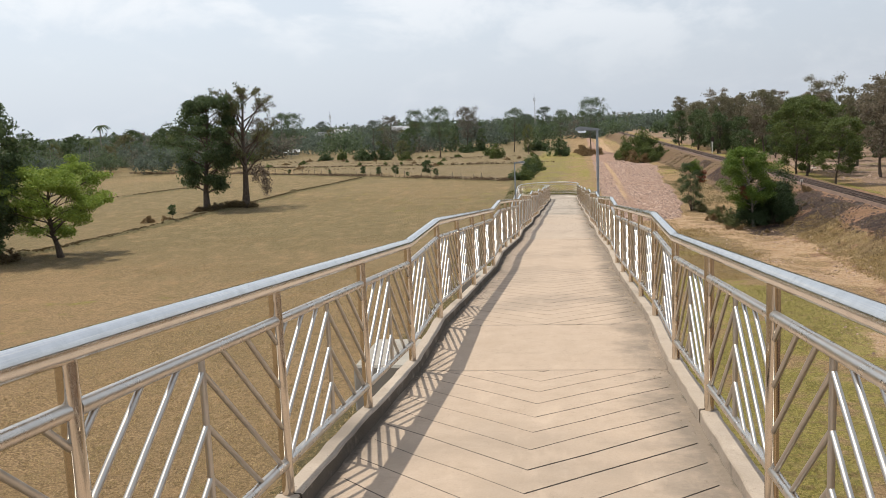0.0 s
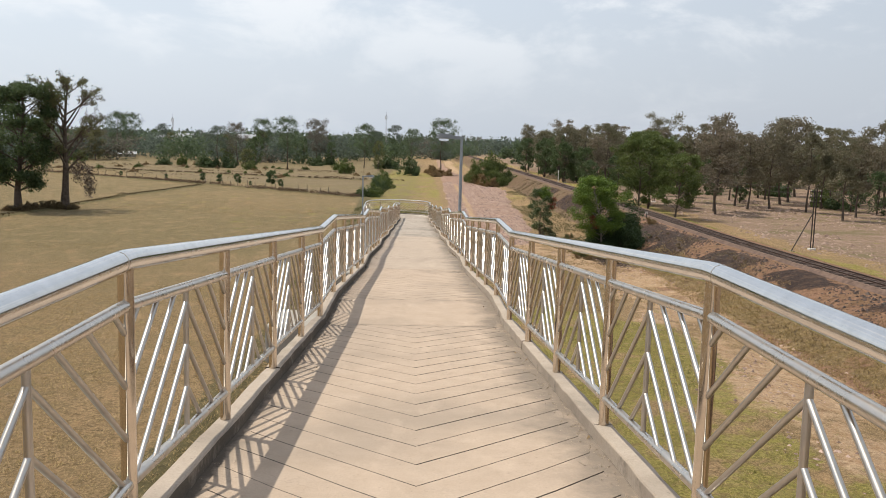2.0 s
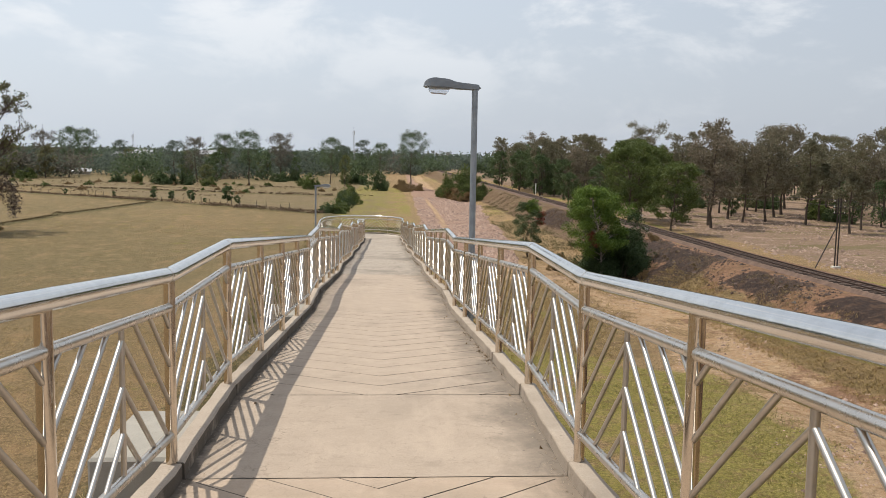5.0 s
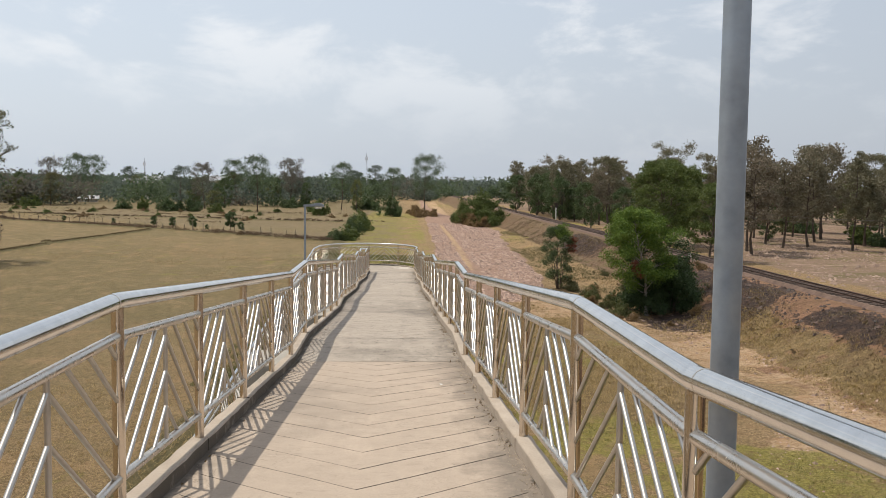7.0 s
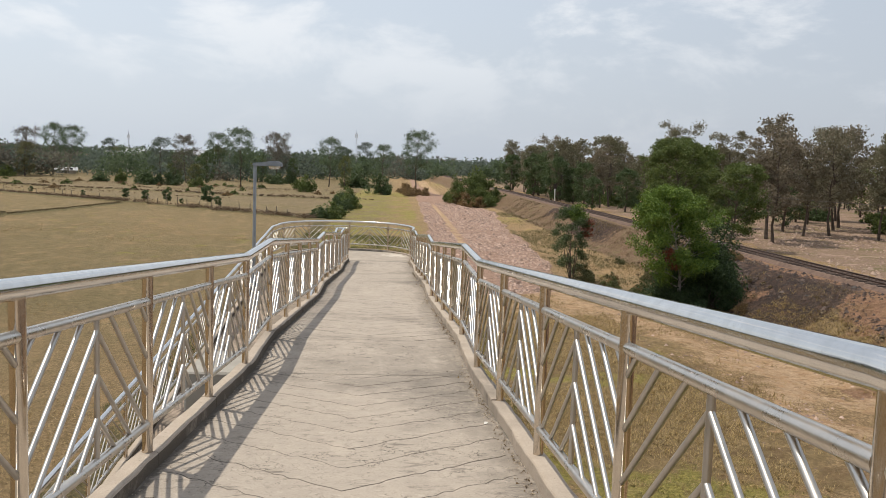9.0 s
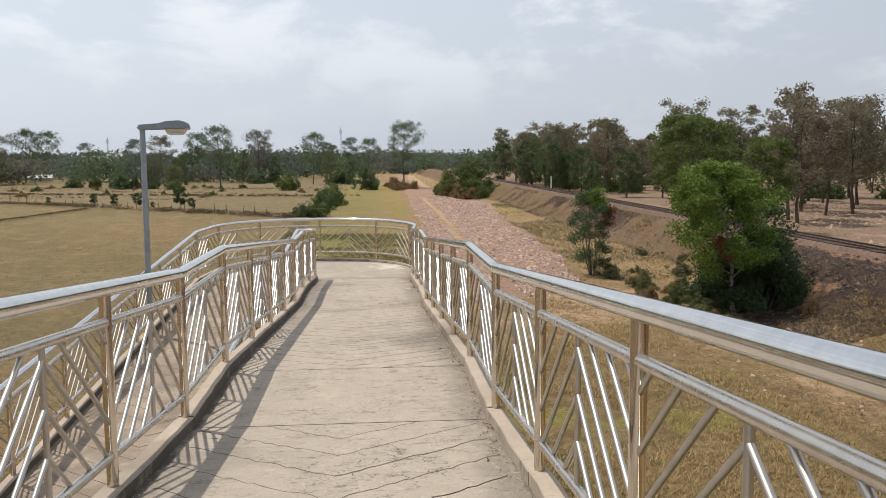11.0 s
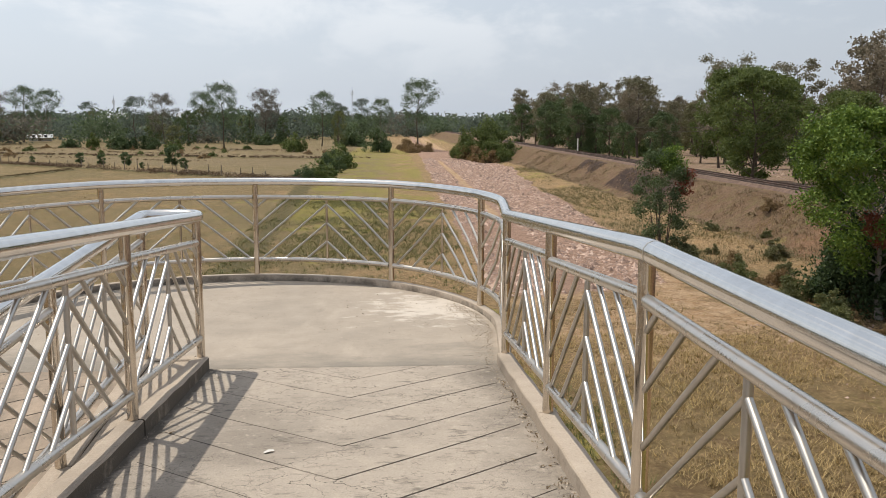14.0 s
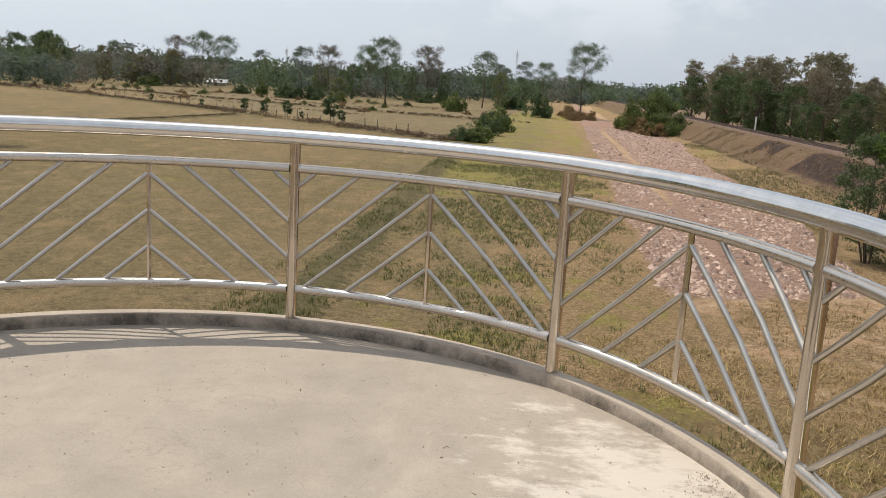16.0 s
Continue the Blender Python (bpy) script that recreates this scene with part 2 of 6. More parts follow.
MAT_TIN = plain("pale_tin_roof", (0.42, 0.43, 0.45), (0.55, 0.56, 0.58), 1.0, 0.45, 0.2, 0)
MAT_DULLTIN = plain("dull_tin_roof", (0.24, 0.25, 0.27), (0.34, 0.35, 0.37), 1.0, 0.6, 0.1, 0)
MAT_REDROOF = plain("red_roof", (0.28, 0.10, 0.07), (0.38, 0.16, 0.11), 1.0, 0.7, 0, 0)
MAT_WALL = plain("house_wall", (0.5, 0.46, 0.4), (0.62, 0.58, 0.52), 1.0, 0.85, 0, 0)
MAT_FENCEPOST = plain("weathered_post", (0.16, 0.13, 0.10), (0.28, 0.23, 0.18), 4.0, 0.95)
MAT_MAST = plain("mast_paint", (0.30, 0.29, 0.30), (0.42, 0.38, 0.38), 0.3, 0.6, 0.2, 0)
MAT_DARKWIN = plain("dark_window", (0.03, 0.03, 0.035), (0.05, 0.05, 0.06), 2.0, 0.3, 0, 0)

m_, nt_, b_ = material("lamp_glass", 0.08, 0, 0.5)
b_.inputs["Transmission Weight"].default_value = 0.85
b_.inputs["Base Color"].default_value = (0.92, 0.94, 0.95, 1)
MAT_GLASS = m_


def leaves(name, a, b_, c=None, glow=0.38):
    """Leaf: each leaf takes its own tone between the two colours."""
    m = bpy.data.materials.new(name)
    m.use_nodes = True
    nt = m.node_tree
    b = nt.nodes["Principled BSDF"]
    b.inputs["Roughness"].default_value = 0.55
    b.inputs["Specular IOR Level"].default_value = 0.25
    g = nt.nodes.new("ShaderNodeNewGeometry")
    col = mixed(nt, g.outputs["Random Per Island"], a, b_)
    if c:
        oi = nt.nodes.new("ShaderNodeObjectInfo")
        col = mixed(nt, math2(nt, "MULTIPLY", oi.outputs["Random"], 0.7), col, c)
    nt.links.new(col, b.inputs["Base Color"])
    tr = nt.nodes.new("ShaderNodeBsdfTranslucent")
    nt.links.new(col, tr.inputs["Color"])
    mx = nt.nodes.new("ShaderNodeMixShader")
    mx.inputs["Fac"].default_value = glow
    nt.links.new(b.outputs["BSDF"], mx.inputs[1])
    nt.links.new(tr.outputs["BSDF"], mx.inputs[2])
    nt.links.new(mx.outputs["Shader"], nt.nodes["Material Output"].inputs["Surface"])
    return m


MAT_LEAF = leaves("leaf_green", (0.05, 0.098, 0.016), (0.185, 0.26, 0.042), None, 0.25)
MAT_LEAF_MID = leaves("leaf_mid_green", (0.06, 0.085, 0.025), (0.155, 0.19, 0.055))
MAT_LEAF_LIGHT = leaves("leaf_light_green", (0.14, 0.215, 0.035), (0.31, 0.385, 0.075))
MAT_LEAF_DARK = leaves("leaf_dark_green", (0.05, 0.078, 0.034), (0.12, 0.16, 0.066))
# dark green with the big shrub's deep shade put into the colour
MAT_LEAF_SHADED = leaves("leaf_shaded_green", (0.024, 0.042, 0.017), (0.07, 0.105, 0.038))
MAT_LEAF_TEAK = leaves("leaf_brown_teak", (0.118, 0.1, 0.068), (0.285, 0.235, 0.168), (0.15, 0.15, 0.08))
MAT_LEAF_OLIVE = leaves("leaf_olive", (0.08, 0.105, 0.036), (0.18, 0.195, 0.07), (0.15, 0.125, 0.07))
MAT_LEAF_RED = leaves("leaf_russet", (0.14, 0.04, 0.025), (0.25, 0.08, 0.04))
MAT_LEAF_DRY = leaves("leaf_dry", (0.16, 0.10, 0.05), (0.30, 0.21, 0.10))
# distance haze is put into these leaf colours, greyed and lightened
MAT_FARWOOD = leaves("leaf_far_woods_hazed", (0.075, 0.098, 0.078), (0.15, 0.182, 0.142), None, 0.5)
MAT_FARWOOD_B = leaves("leaf_far_brown_hazed", (0.095, 0.088, 0.068), (0.185, 0.168, 0.13), None, 0.5)
MAT_FARWOOD_G = leaves("leaf_far_green_hazed", (0.06, 0.09, 0.05), (0.135, 0.175, 0.09), None, 0.5)
MAT_STRAW = leaves("dry_grass", (0.18, 0.125, 0.052), (0.40, 0.29, 0.13), None, 0.2)
MAT_GREENGRASS = leaves("green_grass", (0.075, 0.085, 0.025), (0.17, 0.16, 0.055), None, 0.2)
MAT_SCRUB = leaves("dry_scrub", (0.12, 0.085, 0.05), (0.25, 0.185, 0.105), None, 0.2)
MAT_HEDGE = leaves("withered_hedge", (0.10, 0.068, 0.042), (0.225, 0.155, 0.095), None, 0.2)
MAT_STONE = leaves("rubble_stone", (0.15, 0.096, 0.074), (0.54, 0.385, 0.30), None, 0.0)
MAT_GRIT = leaves("grit", (0.26, 0.205, 0.15), (0.50, 0.42, 0.32), None, 0.0)

MAT_VERGEGRASS = leaves("verge_grass", (0.12, 0.118, 0.033), (0.33, 0.285, 0.092), None, 0.2)
MAT_BUNDGRASS = leaves("bund_grass", (0.095, 0.07, 0.033), (0.19, 0.14, 0.068), None, 0.2)
MAT_LONGGRASS = leaves("long_dry_grass", (0.17, 0.12, 0.042), (0.40, 0.285, 0.11), None, 0.2)
MAT_CHAR = leaves("charred_clods", (0.022, 0.015, 0.012), (0.105, 0.064, 0.046), None, 0.0)
MAT_PLOUGH = leaves("ploughed_clods", (0.19, 0.125, 0.09), (0.38, 0.27, 0.2), None, 0.0)
MAT_BANKGRASS = leaves("bank_grass", (0.095, 0.085, 0.034), (0.21, 0.175, 0.08), None, 0.2)
MAT_CREEPER = leaves("withered_creeper", (0.045, 0.032, 0.03), (0.12, 0.085, 0.075), None, 0.2)
MAT_PAPER = plain("white_scrap", (0.52, 0.5, 0.46), (0.62, 0.6, 0.56), 8.0, 0.8, 0, 0)
MAT_GOLDGRASS = leaves("golden_grass", (0.2, 0.142, 0.06), (0.49, 0.355, 0.16), None, 0.25)


# ---------------- mesh tools ----------------
class Geo:
    """Vertices and faces gathered for one mesh."""

    def __init__(self):
        self.v, self.f, self.m = [], [], []

    def put(self, verts, faces, slot=0):
        n = len(self.v)
        self.v += [tuple(p) for p in verts]
        self.f += [tuple(i + n for i in q) for q in faces]
        self.m += [slot] * len(faces)
        return self

    def sweep(self, pts, rad, n=8, cap=True):
        """A round tube along points; rad: one radius or one for each point."""
        pts = [Vector(p) for p in pts]
        rads = rad if isinstance(rad, (list, tuple)) else [rad] * len(pts)
        verts, side = [], None
        for i, p in enumerate(pts):
            d = (pts[min(i + 1, len(pts) - 1)] - pts[max(i - 1, 0)]).normalized()
            if side is None:
                side = d.cross(Vector((0, 0, 1)))
                if side.length < 0.05:
                    side = Vector((1, 0, 0))
            side = (side - d * side.dot(d)).normalized()
            up = side.cross(d)
            for k in range(n):
                a = 2 * math.pi * k / n
                verts.append(p + (side * math.cos(a) + up * math.sin(a)) * rads[i])
        faces = []
        for i in range(len(pts) - 1):
            for k in range(n):
                k2 = (k + 1) % n
                faces.append((i * n + k, (i + 1) * n + k, (i + 1) * n + k2, i * n + k2))
        if cap:
            faces.append(tuple(range(n)))
            faces.append(tuple(range((len(pts) - 1) * n + n - 1, (len(pts) - 1) * n - 1, -1)))
        return self.put(verts, faces)

    def box(self, x0, x1, y0, y1, z0, z1, c=0.0):
        """A box; c: chamfer of all its edges."""
        bm = bmesh.new()
        bmesh.ops.create_cube(bm, size=1)
        for v in bm.verts:
            v.co = ((x0 + x1) / 2 + v.co.x * (x1 - x0), (y0 + y1) / 2 + v.co.y * (y1 - y0), (z0 + z1) / 2 + v.co.z * (z1 - z0))
        if c:
            bmesh.ops.bevel(bm, geom=bm.edges[:], offset=c, segments=1, affect="EDGES")
        bm.verts.index_update()
        self.put([v.co for v in bm.verts], [[v.index for v in f.verts] for f in bm.faces])
        bm.free()
        return self

    def prism(self, path, ring):
        """A closed cross-section (offset across, height) carried along points, each with its own way across."""
        n, verts, faces = len(ring), [], []
        for p, across in path:
            p, across = Vector(p), Vector(across)
            verts += [p + across * u + Vector((0, 0, h)) for u, h in ring]
        for i in range(len(path) - 1):
            for k in range(n):
                k2 = (k + 1) % n
                faces.append((i * n + k, i * n + k2, (i + 1) * n + k2, (i + 1) * n + k))
        faces.append(tuple(range(n - 1, -1, -1)))
        faces.append(tuple(range((len(path) - 1) * n, len(path) * n)))
        return self.put(verts, faces)

    def mesh(self, name, mat, smooth=True):
        me = bpy.data.meshes.new(name)
        me.from_pydata(self.v, [], self.f)
        for mt in mat if isinstance(mat, (tuple, list)) else (mat,):
            me.materials.append(mt)
        if any(self.m):
            me.polygons.foreach_set("material_index", self.m)
        if smooth:
            me.polygons.foreach_set("use_smooth", [True] * len(me.polygons))
            me.set_sharp_from_angle(angle=radians(42))
        me.update()
        return me


def part(name, geo, mat, parent=None, label="", smooth=True):
    """One mesh object under a thing or a part; geo may be a finished mesh."""
    me = geo if isinstance(geo, bpy.types.Mesh) else geo.mesh(name, mat, smooth)
    ob = new(name, me)
    ob.parent = parent
    if label:
        ob["label"] = label
    return ob


def thing(name, at, label, category, group="", kind=""):
    ob = new(name)
    ob.empty_display_size = 0.2
    ob.location = at
    return tagged(ob, label, category, group, kind)


def smoothstep(a, b, x):
    t = np.clip((x - a) / (b - a), 0, 1)
    return t * t * (3 - 2 * t)


# ---------------- ground ----------------
def lie(x, y):
    """Where a spot of the plan lies: bearings and distances beyond the ramp, as sighted from its upper end."""
    x, y = np.asarray(x, float), np.asarray(y, float)
    u, v = x - 0.1, y - 8.0
    r = np.hypot(u, v) + 1e-6
    a = np.degrees(np.arctan2(u, v))
    w = smoothstep(18, 60, r) * smoothstep(75, 40, np.abs(a))
    k = np.clip(1.0 / (1.0 + 2.2e-5 * (a - 3.0) * np.minimum(r, 420.0)), 0.86, 1.25)
    k = 1.0 + (k - 1.0) * w
    b = np.radians(a + 0.3 * w * np.clip(1 - (a / 25.0) ** 2, 0, 1))
    return 0.1 + r * k * np.sin(b), 8.0 + r * k * np.cos(b), k


def lie_at(x, y):
    p = lie(x, y)
    return float(p[0]), float(p[1]), float(p[2])


def track_x(y):
    return 30.0 - 0.016 * (y - 70)


def wobble(x, y, s, seed=0.0):
    """Soft sum of sines for uneven edges, about -1 to 1."""
    return (np.sin(x / s + 1.3 * seed) * np.cos(y / (s * 1.3) + seed) + np.sin((x + y) / (s * 0.61) + 2.1 * seed) * 0.6 + np.sin((x - 1.7 * y) / (s * 0.37) + seed) * 0.4) / 2.0


def vnoise(x, y, s, seed=0):
    """Smooth value noise in 0 to 1, three octaves."""
    out, amp = 0.0, 0.0
    for o in range(3):
        u, v = x / s * 2 ** o + 17.3 * seed, y / s * 2 ** o + 9.1 * seed
        iu, iv = np.floor(u), np.floor(v)
        fu, fv = u - iu, v - iv
        fu, fv = fu * fu * (3 - 2 * fu), fv * fv * (3 - 2 * fv)
        h = lambda a, b: np.modf(np.abs(np.sin(a * 127.1 + b * 311.7 + seed * 74.7) * 43758.5453))[0]
        out = out + (h(iu, iv) * (1 - fu) * (1 - fv) + h(iu + 1, iv) * fu * (1 - fv) + h(iu, iv + 1) * (1 - fu) * fv + h(iu + 1, iv + 1) * fu * fv) * 0.5 ** o
        amp += 0.5 ** o
    return out / amp


BUNDS = [((-49.3, 70.4), (-46.8, 95.0)), ((-46.8, 95.0), (-45.6, 116.0)), ((-45.6, 116.0), (-45.0, 136.0)), ((-45.0, 136.0), (-41.4, 168.0)), ((-75.0, 128.0), (-69.8, 150.0)),
         ((-110.0, 206.0), (-75.0, 190.0)), ((-75.0, 190.0), (-37.6, 169.0)), ((-37.6, 169.0), (-10.8, 151.5)), ((-90, 217), (-12, 207)), ((-9.2, 151.5), (-6.8, 80.0)), ((-52, 40), (-49.3, 70.4)),
         ((-6.8, 80.0), (-9.0, -40.0))]


def near_line(x, y, a, b):
    ax, ay = a
    dx, dy = b[0] - ax, b[1] - ay
    t = np.clip(((x - ax) * dx + (y - ay) * dy) / (dx * dx + dy * dy), 0, 1)
    return np.hypot(x - ax - t * dx, y - ay - t * dy)


def road_mask(x, y):
    left = 4.2 + 0.012 * (y - 95) + 0.5 * wobble(x, y, 6, 2)
    right = 13.0 + 0.058 * np.clip(y - 95, 0, 95) - 0.11 * np.clip(y - 205, 0, 80) + 0.9 * wobble(x, y, 7, 5)
    return smoothstep(-0.8, 0.8, x - left) * smoothstep(-0.8, 0.8, right - x) * smoothstep(87, 93, y - 0.35 * (x - 4) + wobble(x, y, 4))


def ground_z(x, y):
    z = 0.008 * np.clip(y - 80, 0, 400)
    d = x - track_x(y)
    foot = 9.5 - 2.6 * smoothstep(84, 108, y)
    bank = smoothstep(0, 1, (foot + d) / (foot - 2.4)) * smoothstep(9.0, 2.4, d)
    fade = smoothstep(-160, -60, y) * 1.0
    z = z + 2.15 * bank * fade
    z = z - 0.35 * np.exp(-((d + 11.5) / 2.2) ** 2)
    for a, b in BUNDS:
        z = z + 0.32 * np.exp(-(near_line(x, y, a, b) / 0.9) ** 2)
    z = z + 0.16 * road_mask(x, y)
    z = z + 0.05 * wobble(x, y, 5.0, 1) + 0.05 * wobble(x, y, 17.0, 4)
    return z


def zat(x, y):
    return float(ground_z(np.array([float(x)]), np.array([float(y)]))[0])


def make_ground():
    def lines(inner, step, grow, reach):
        a, b = inner
        out = list(np.arange(a, b + step / 2, step))
        s, p, q = step, a, b
        while q - b < reach:
            s *= grow
            p, q = p - s, q + s
            out = [p] + out + [q]
        return np.array(out)

    xs, ys = lines((-60, 52), 0.75, 1.1, 3200), lines((20, 256), 1.1, 1.08, 3300)
    x, y = np.meshgrid(xs, ys)
    z = ground_z(x, y)
    nx, ny = len(xs), len(ys)
    me = bpy.data.meshes.new("ground")
    i = (np.arange(ny - 1)[:, None] * nx + np.arange(nx - 1)[None, :]).ravel()
    quads = np.stack([i, i + 1, i + nx + 1, i + nx], 1)
    wx, wy, _ = lie(x, y)
    me.from_pydata(np.stack([wx, wy, z], -1).reshape(-1, 3).tolist(), [], quads.tolist())
    d = x - track_x(y)
    wheel = np.exp(-((x - 8.0 - 0.006 * (y - 150) + 0.25 * wobble(x, y, 8, 3)) / 0.55) ** 2) * smoothstep(100, 120, y) * smoothstep(215, 195, y)
    gravel = road_mask(x, y) * (1 - 0.85 * wheel)
    path = np.exp(-((x - (11.0 + 0.012 * (y - 240)) + 0.5 * wobble(x, y, 9, 1)) / 2.2) ** 2) * smoothstep(198, 215, y) * smoothstep(520, 420, y)
    wed = smoothstep(-9.0, -7.8, x) * smoothstep(4.4, 3.6, x) * smoothstep(60, 75, y) * smoothstep(330, 250, y)
    verge = smoothstep(0.5, 3, x) * smoothstep(17.5, 13.5, x + 1.6 * wobble(x, y, 6)) * smoothstep(86, 70, y)
    farverge = smoothstep(3.2, 4.2, d) * smoothstep(14, 10, d + 3 * wobble(x, y, 9, 3))
    slope = smoothstep(-16, -12.5, d) * smoothstep(-5.6, -7.2, d + 1.2 * wobble(x, y, 7, 2)) * smoothstep(98, 106, y)
    green = np.clip((0.03 + 0.5 * vnoise(x, y, 5, 2) + 0.2 * smoothstep(105, 130, y)) * wed + (0.54 - 0.015 * (x - 3) + 1.9 * (vnoise(x, y, 3.2, 6) - 0.5) + 0.28 * smoothstep(20, 28, y) - 0.55 * smoothstep(53, 63, y) - 0.3 * smoothstep(28, 12, y)) * verge + (0.45 + 0.9 * vnoise(x, y, 9, 8)) * farverge + 0.2 * slope + 0.22 * smoothstep(0.45, 0.7, vnoise(x, y, 26, 12)), 0, 1)
    bunds = np.zeros_like(x)
    for a, b in BUNDS:
        bunds = np.maximum(bunds, np.exp(-(near_line(x, y, a, b) / 1.15) ** 2))
    wide = 3.4 * smoothstep(108, 84, y)
    bank = smoothstep(8.4, 6.4, -d - wide + 0.6 * wobble(x, y, 5, 6)) * smoothstep(3.4, 2.6, d) * 1.0
    burnt = smoothstep(112, 92, y) * smoothstep(-6.4, -5.2, d + 0.8 * wobble(x, y, 4, 7)) * smoothstep(-1.6, -3.0, d + wobble(x, y, 5, 9)) * smoothstep(0.42, 0.56, vnoise(x, y, 7, 8) + 0.1)
    burnt = np.maximum(burnt, 0.8 * smoothstep(120, 135, y) * smoothstep(222, 205, y) * smoothstep(-6.6, -5.4, d) * smoothstep(-1.8, -3.0, d) * smoothstep(0.52, 0.62, vnoise(x, y, 11, 41)))
    burnt = np.maximum(burnt, smoothstep(5.0, 2.5, np.hypot((x - 22.5) / 1.5, y - 84.0) + 1.6 * wobble(x, y, 3, 2)))
    soil = np.clip(0.5 * smoothstep(3, 6, x) * smoothstep(18, 14, x) * smoothstep(74, 86, y) * smoothstep(104, 94, y + 2 * wobble(x, y, 4)) + path
                   + (0.66 + 1.1 * (vnoise(x, y, 5, 11) - 0.5)) * smoothstep(12.5, 15.5, x + 1.5 * wobble(x, y, 6)) * smoothstep(21.6, 20.2, x + 0.8 * wobble(x, y, 4, 3)) * smoothstep(90, 80, y) + wheel, 0, 1)
    gold = smoothstep(0.5, 2, x) * smoothstep(17, 12, x) * smoothstep(52, 62, y) * smoothstep(84, 76, y)
    gold = np.clip(gold + 0.75 * smoothstep(-10.2, -9.0, d) * smoothstep(-5.0, -6.2, d + wobble(x, y, 5, 3)) * smoothstep(90, 80, y), 0, 1)
    strips = smoothstep(0.0, 6.0, (x + 12) * 0.69 + (y - 150) * 0.72) * smoothstep(3, -4, x) * (0.25 + 0.75 * smoothstep(0.4, 0.6, vnoise(x * 0.18, y, 13, 3))) * smoothstep(300, 250, y)
    woods = smoothstep(14, 19, d + 2 * wobble(x, y, 8, 7)) * smoothstep(-50, 0, y)
    olive = smoothstep(1, -3, x) * np.clip(0.85 * smoothstep(40, 82, y) + 0.9 * (vnoise(x, y, 15, 51) - 0.45), 0, 1)
    rough = smoothstep(0.0, 6.0, (x + 12) * 0.69 * 0.8 + (y - 150) * 0.72 - 8) * smoothstep(3, -4, x) * smoothstep(420, 330, y)
    for name, rgb in (("zones_a", (gravel, green, bunds)), ("zones_b", (bank, burnt, soil)), ("zones_c", (woods, gold, strips)), ("zones_d", (olive, rough, bank * smoothstep(114, 96, y)))):
        at = me.color_attributes.new(name, "FLOAT_COLOR", "POINT")
        at.data.foreach_set("color", np.stack([*rgb, np.ones_like(x)], -1).astype(np.float32).ravel())
    me.polygons.foreach_set("use_smooth", [True] * len(me.polygons))
    m, nt, b = material("dry_field_ground", 0.95, 0, 0.15)
    za, zb, zc, zd = [nt.nodes.new("ShaderNodeSeparateColor") for _ in range(4)]
    for n, s in (("zones_a", za), ("zones_b", zb), ("zones_c", zc), ("zones_d", zd)):
        a = nt.nodes.new("ShaderNodeVertexColor")
        a.layer_name = n
        nt.links.new(a.outputs["Color"], s.inputs["Color"])
    fine = noise_of(nt, 9.0, 7, 0.75)
    mid = noise_of(nt, 1.1, 8, 0.72)
    big = noise_of(nt, 0.09, 7, 0.62)
    clump = noise_of(nt, 2.9, 6, 0.72)
    patch = noise_of(nt, 0.38, 10, 0.7)
    straw = mixed(nt, ranged(nt, fine, 0.41, 0.59), (0.125, 0.08, 0.038), (0.43, 0.29, 0.155))
    straw = mixed(nt, math2(nt, "MULTIPLY", ranged(nt, big, 0.42, 0.62), 0.5), straw, (0.235, 0.163, 0.08))
    straw = mixed(nt, ranged(nt, patch, 0.5, 0.64, 0.0, 0.6), straw, (0.195, 0.142, 0.066))
    straw = mixed(nt, math2(nt, "MULTIPLY", ranged(nt, clump, 0.5, 0.66), 0.6), straw, (0.095, 0.067, 0.033))
    straw = mixed(nt, math2(nt, "MULTIPLY", ranged(nt, mid, 0.53, 0.7), 0.5), straw, (0.37, 0.257, 0.14))
    rust = noise_of(nt, 0.55, 9, 0.72, None, (1.0, 0.6, 1.0))
    straw = mixed(nt, ranged(nt, rust, 0.54, 0.66, 0.0, 0.65), straw, (0.37, 0.235, 0.118))
    aged = mixed(nt, ranged(nt, clump, 0.42, 0.6), (0.168, 0.138, 0.068), (0.1, 0.085, 0.038))
    aged = mixed(nt, ranged(nt, rust, 0.5, 0.62, 0.0, 0.75), aged, (0.245, 0.175, 0.093))
    straw = mixed(nt, math2(nt, "MULTIPLY", zd.outputs["Red"], 0.8), straw, aged)
    straw = mixed(nt, math2(nt, "MULTIPLY", zd.outputs["Green"], 0.75), straw, mixed(nt, ranged(nt, patch, 0.42, 0.58), (0.21, 0.158, 0.092), (0.125, 0.108, 0.052)))
    fleck = noise_of(nt, 21.0, 5, 0.7)
    straw = mixed(nt, ranged(nt, fleck, 0.56, 0.64, 0.0, 0.55), straw, (0.54, 0.39, 0.215))
    straw = mixed(nt, ranged(nt, fleck, 0.44, 0.36, 0.0, 0.6), straw, (0.085, 0.056, 0.027))
    grass = mixed(nt, ranged(nt, fine, 0.36, 0.64), (0.11, 0.105, 0.022), (0.34, 0.30, 0.068))
    grass = mixed(nt, ranged(nt, clump, 0.48, 0.66, 0.0, 0.45), grass, (0.12, 0.125, 0.03))
    grass = mixed(nt, ranged(nt, mid, 0.52, 0.68, 0.0, 0.6), grass, (0.36, 0.27, 0.135))
    grass = mixed(nt, ranged(nt, fleck, 0.57, 0.64, 0.0, 0.6), grass, (0.50, 0.41, 0.16))

